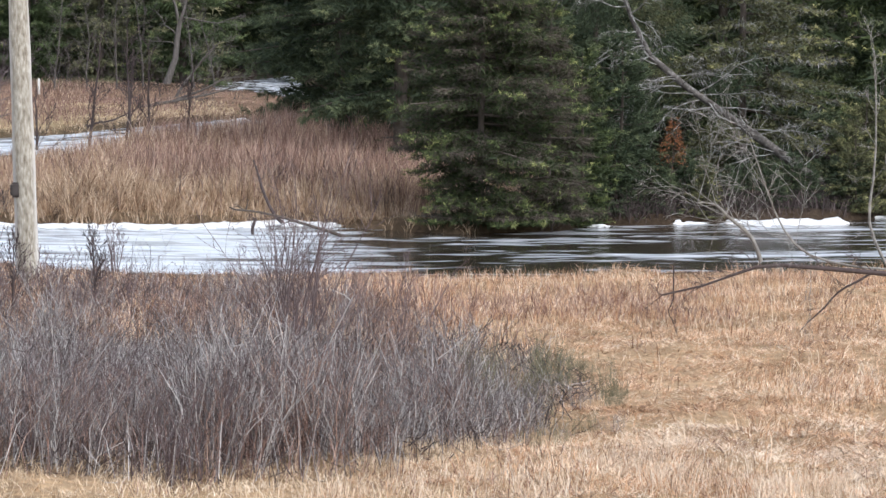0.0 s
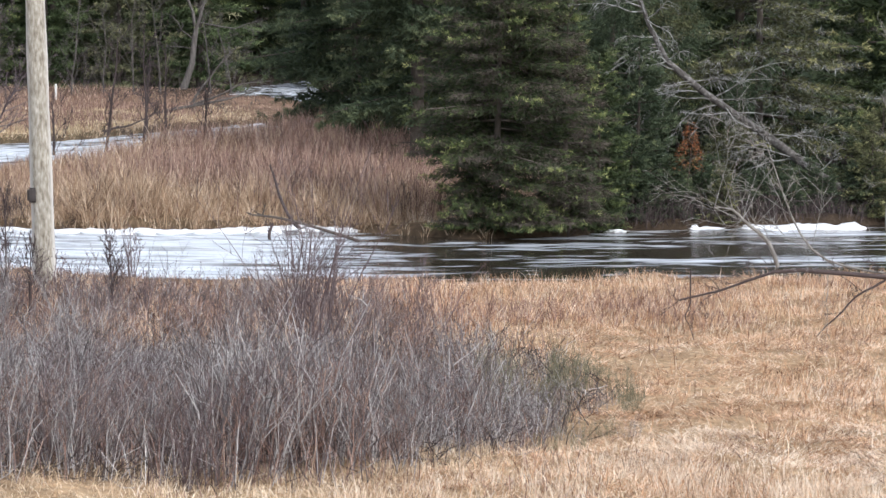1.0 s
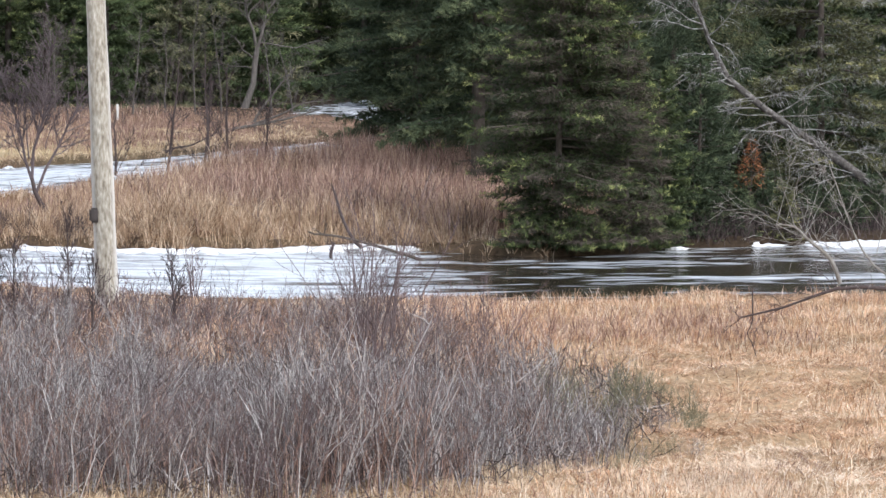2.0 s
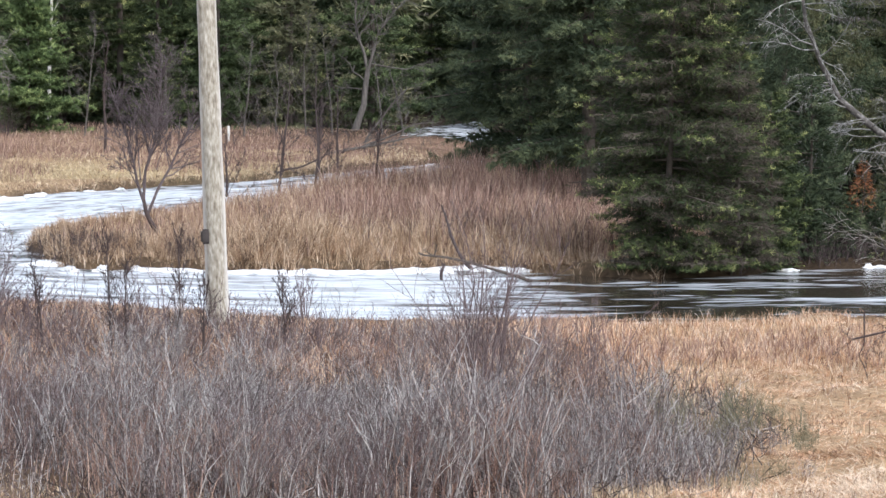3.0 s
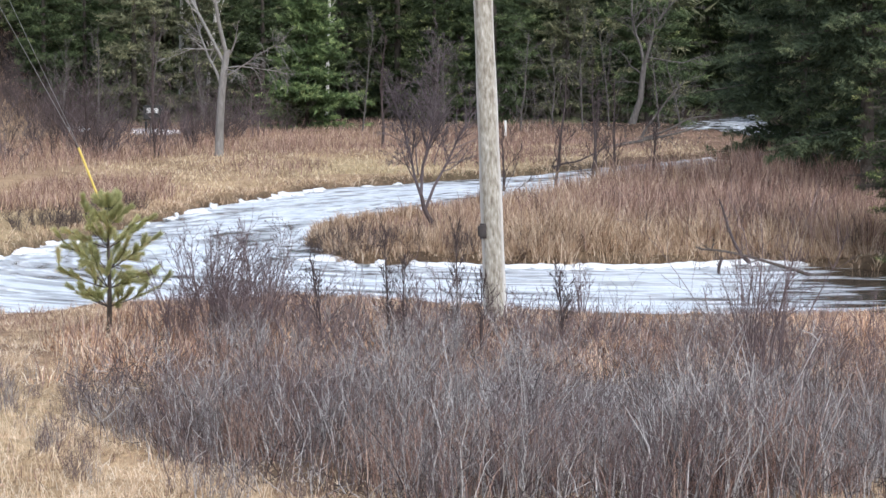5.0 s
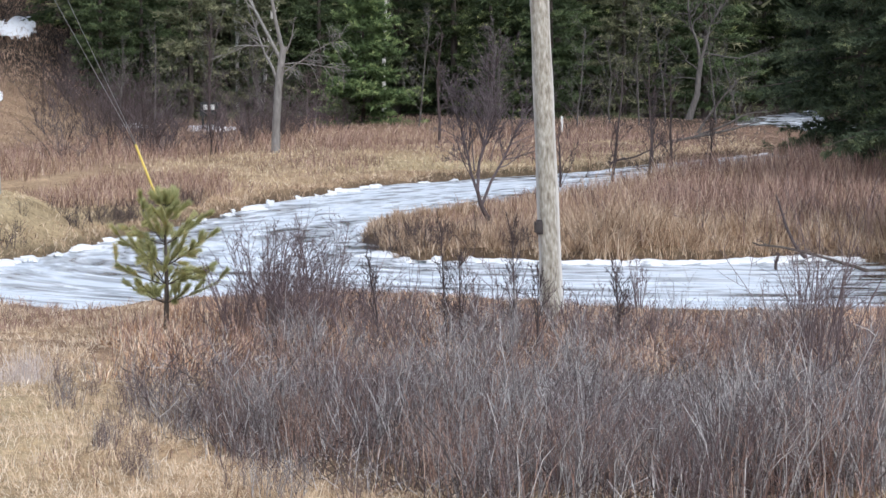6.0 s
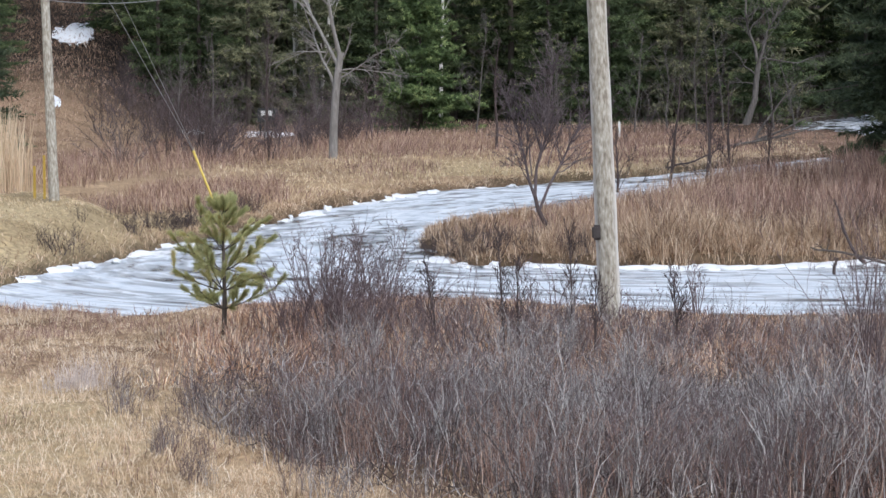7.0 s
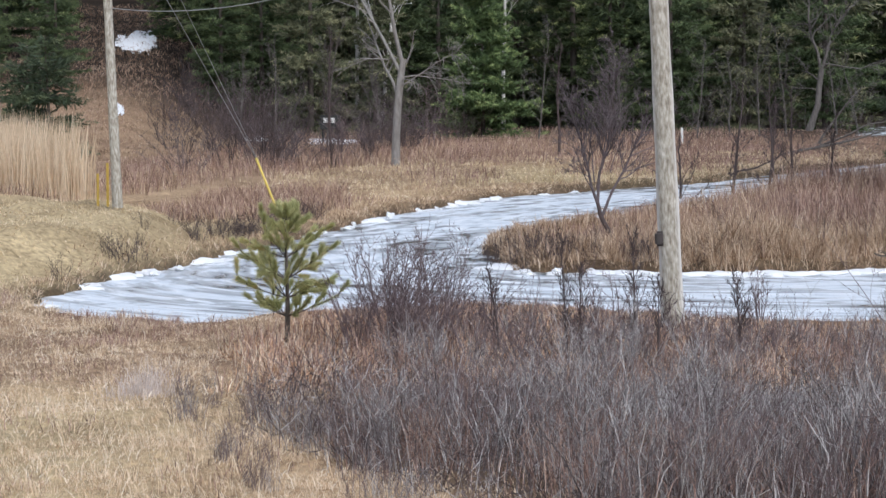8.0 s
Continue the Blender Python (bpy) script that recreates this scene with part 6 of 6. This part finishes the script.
ice_rng = np.random.default_rng(17)
for x in np.arange(-0.6, 6.0, 0.42):
    yy = float(np.interp(x, [-0.6, 2.3, 3.7, 4.7, 6.1], [62.8, 62.8, 63.2, 64.2, 63.1]))
    ice(x + ice_rng.normal(0, 0.1), yy - 0.15 + ice_rng.normal(0, 0.06), int(ice_rng.integers(0, 3)), ice_rng.uniform(0.5, 0.9), ice_rng.normal(0, 0.15), True, 0.7)
for x, y, k, size in ((10.9, 63.9, 1, 0.6), (12.9, 64.9, 0, 0.5), (14.0, 64.9, 0, 0.9), (14.9, 65.4, 1, 0.8), (15.7, 65.7, 0, 0.45), (17.3, 67.2, 0, 0.6), (18.3, 67.8, 1, 0.6)):
    ice(x, y - 0.05, k, size, 0.15, True, 0.6)
for x, y, k, size in ((-2.55, 64.6, 1, 0.7), (-2.9, 65.6, 1, 0.6), (-2.2, 63.3, 3, 0.7), (1.55, 62.6, 3, 0.65), (-3.0, 64.9, 0, 0.5), (-7.0, 51.3, 0, 0.6), (-6.5, 51.6, 2, 0.5), (-10.6, 55.6, 0, 0.5)):
    ice(x, y, k, size, ice_rng.normal(0, 0.3))
for n in range(44):
    u = ice_rng.uniform(8, len(NORTH_SHORE) - 1.01) if n < 34 else ice_rng.uniform(2, 7)
    k = int(u)
    (xa, ya), (xb, yb) = NORTH_SHORE[k], NORTH_SHORE[k + 1]
    x, y = xa + (xb - xa) * (u - k) + 0.25 + ice_rng.normal(0, 0.1), ya + (yb - ya) * (u - k) - 0.3
    if vnoise(u * 1.7, 0.5, 81) > 0.42:
        ice(x, y, int(ice_rng.integers(0, 4)), ice_rng.uniform(0.25, 0.7), math.atan2(yb - ya, xb - xa) + ice_rng.normal(0, 0.3), True, 1.1)


def ice_shelf(pts, reach, seed, thick=0.06, gaps=0.3):
    """A ragged rim of rotting ice that clings to the bank along pts."""
    p = np.array(pts, float)
    run = np.r_[0, np.cumsum(np.linalg.norm(np.diff(p, axis=0), axis=1))]
    u = np.arange(0, run[-1], 0.12)
    p = np.c_[np.interp(u, run, p[:, 0]), np.interp(u, run, p[:, 1])]
    n = len(p)
    way = unit(np.gradient(p, axis=0))
    out = np.c_[-way[:, 1], way[:, 0]]
    if shore(p[n // 2, 0] + out[n // 2, 0], p[n // 2, 1] + out[n // 2, 1]) > 0:
        out = -out
    lump = 0.5 * vnoise(u * 0.9, u * 0 + seed, seed) + 0.3 * vnoise(u * 2.9, u * 0 + seed, seed + 1) + 0.3 * vnoise(u * 8, u * 0 + seed, seed + 2)
    w = reach * np.clip(lump - gaps, 0, 1) / (1 - gaps) * np.clip(np.minimum(u, u[-1] - u) / 0.6, 0, 1)
    rows, levels = (-0.5, 0.2, 0.6, 0.92, 1.0), (0.2, 1.0, 0.7, 0.35, -0.6)
    v = []
    for k, (a, h) in enumerate(zip(rows, levels)):
        d = np.where(w > 0.02, w * a if a > 0 else -0.35, -0.2)
        z = WATER_Z + 0.015 + thick * h * (0.2 + 1.0 * vnoise(u * 3 + 5 * k, u * 0, seed + 3) + 0.8 * vnoise(u * 8 + 5 * k, u * 0, seed + 4)) * np.minimum(w / 0.25, 1) - np.where(w > 0.02, 0, 0.15)
        v.append(np.c_[p + out * d[:, None], z])
    i = np.arange(n - 1)
    q = np.concatenate([np.stack([i + k * n, i + 1 + k * n, i + 1 + (k + 1) * n, i + (k + 1) * n], 1) for k in range(4)])
    ob = new("ice_shelf", mesh_from("ice_shelf", np.concatenate(v), q, None, SNOW, True))
    tagged(ob, "ragged white rim of rotting ice along the bank", "ice", "ice along the bank")


ice_shelf([(6.1, 63.4), (4.7, 64.5), (3.7, 63.4), (2.3, 62.9), (-0.3, 62.9), (-1.5, 63.7), (-2.6, 62.9), (-3.4, 65.9)], 1.1, 11, 0.05, 0.38)
ice_shelf([(12.2, 64.7), (12.9, 64.9), (14.2, 65.2), (15.6, 65.5), (16.6, 66.3)], 1.0, 14, 0.08, 0.42)
ice_shelf([(-4.9, 93.0), (-6.3, 87.3), (-7.1, 84.6), (-7.8, 78.5), (-8.3, 75.0), (-9.2, 69.4), (-9.6, 66.0), (-10.4, 62.9), (-10.8, 58.4)], 0.8, 12, 0.06, 0.68)
ice_shelf([(-7.9, 51.1), (-7.3, 50.7), (-6.4, 51.5), (-5.0, 53.1)], 1.0, 13, 0.03, 0.45)


def snow_sheet(cx, cy, rx, ry, seed, thick=0.12):
    """A melting sheet of snow that lies on the ground, with a ragged rim."""
    n = 40
    u, v = np.meshgrid(np.linspace(-1.2, 1.2, n), np.linspace(-1.2, 1.2, n))
    x, y = cx + u * rx + v * ry * cx / cy, cy + v * ry
    r = np.hypot(u, v) + 0.9 * (vnoise(u * 2.2 + seed, v * 2.2, seed) - 0.5) + 0.6 * (vnoise(u * 6 + seed, v * 6, seed) - 0.5) + 0.5 * (vnoise(u * 14 + seed, v * 14, seed) - 0.5)
    z = height(x.ravel(), y.ravel()).reshape(n, n)
    for _ in range(5):                                                 # snow fills the hollows
        pad = np.pad(z, 1, mode="edge")
        z = (pad[:-2, 1:-1] + pad[2:, 1:-1] + pad[1:-1, :-2] + pad[1:-1, 2:]) / 4
    z = z + thick * np.clip(1.1 - r, -0.6, 0.8) * np.where(r > 1.1, 4, 1) + 0.03
    i = (np.arange(n - 1)[:, None] * n + np.arange(n - 1)[None])
    keep = (r[:-1, :-1] < 1.25) & (r[1:, 1:] < 1.25)
    q = np.stack([i, i + 1, i + n + 1, i + n], 2)[keep]
    ob = new("snow_patch", mesh_from("snow_patch", np.c_[x.ravel(), y.ravel(), z.ravel()], q, None, SNOW, True))
    tagged(ob, "patch of old white snow on the ground", "snow", "snow patches")


snow_sheet(-25.95, 162.0, 0.85, 4.6, 5, 0.13)
snow_sheet(-13.9, 137.0, 0.85, 3.0, 7, 0.07)
snow_sheet(-17.2, 138.0, 0.5, 2.0, 8, 0.12)
snow_sheet(-22.6, 136.0, 0.25, 1.5, 9, 0.08)


# ---- far signs and post ----
def notice_box():
    root = new("notice_board")
    x, y = -13.62, 133.0
    z = foot(x, y)
    root.location = (x, y, z)
    body = part("board", bm_mesh("board", box_bm(0.8, 0.25, 0.55, 0.02), DARK_BOARD), root)
    body.location = (0.05, 0, 0.9)
    for dx in (-0.3, 0.3):
        leg = part("post", bm_mesh("post", box_bm(0.08, 0.08, 0.75, 0.01), DARK_BOARD), root)
        leg.location = (dx + 0.05, 0, 0.3)
    for dx in (-0.13, 0.16):
        plate = part("plate", bm_mesh("plate", box_bm(0.16, 0.012, 0.2, 0.004), WHITE_PAINT), root, "small white plate")
        plate.location = (dx, -0.134, 0.98)
    tagged(root, "dark board with two small white plates at the forest edge", "sign")


notice_box()
post = new("marker_post", bm_mesh("marker_post", box_bm(0.09, 0.09, 0.7, 0.01), WHITE_PAINT))
post.location = (0.35, 133.0, foot(0.35, 133.0) + 0.33)
tagged(post, "white marker post standing in the brush", "post")
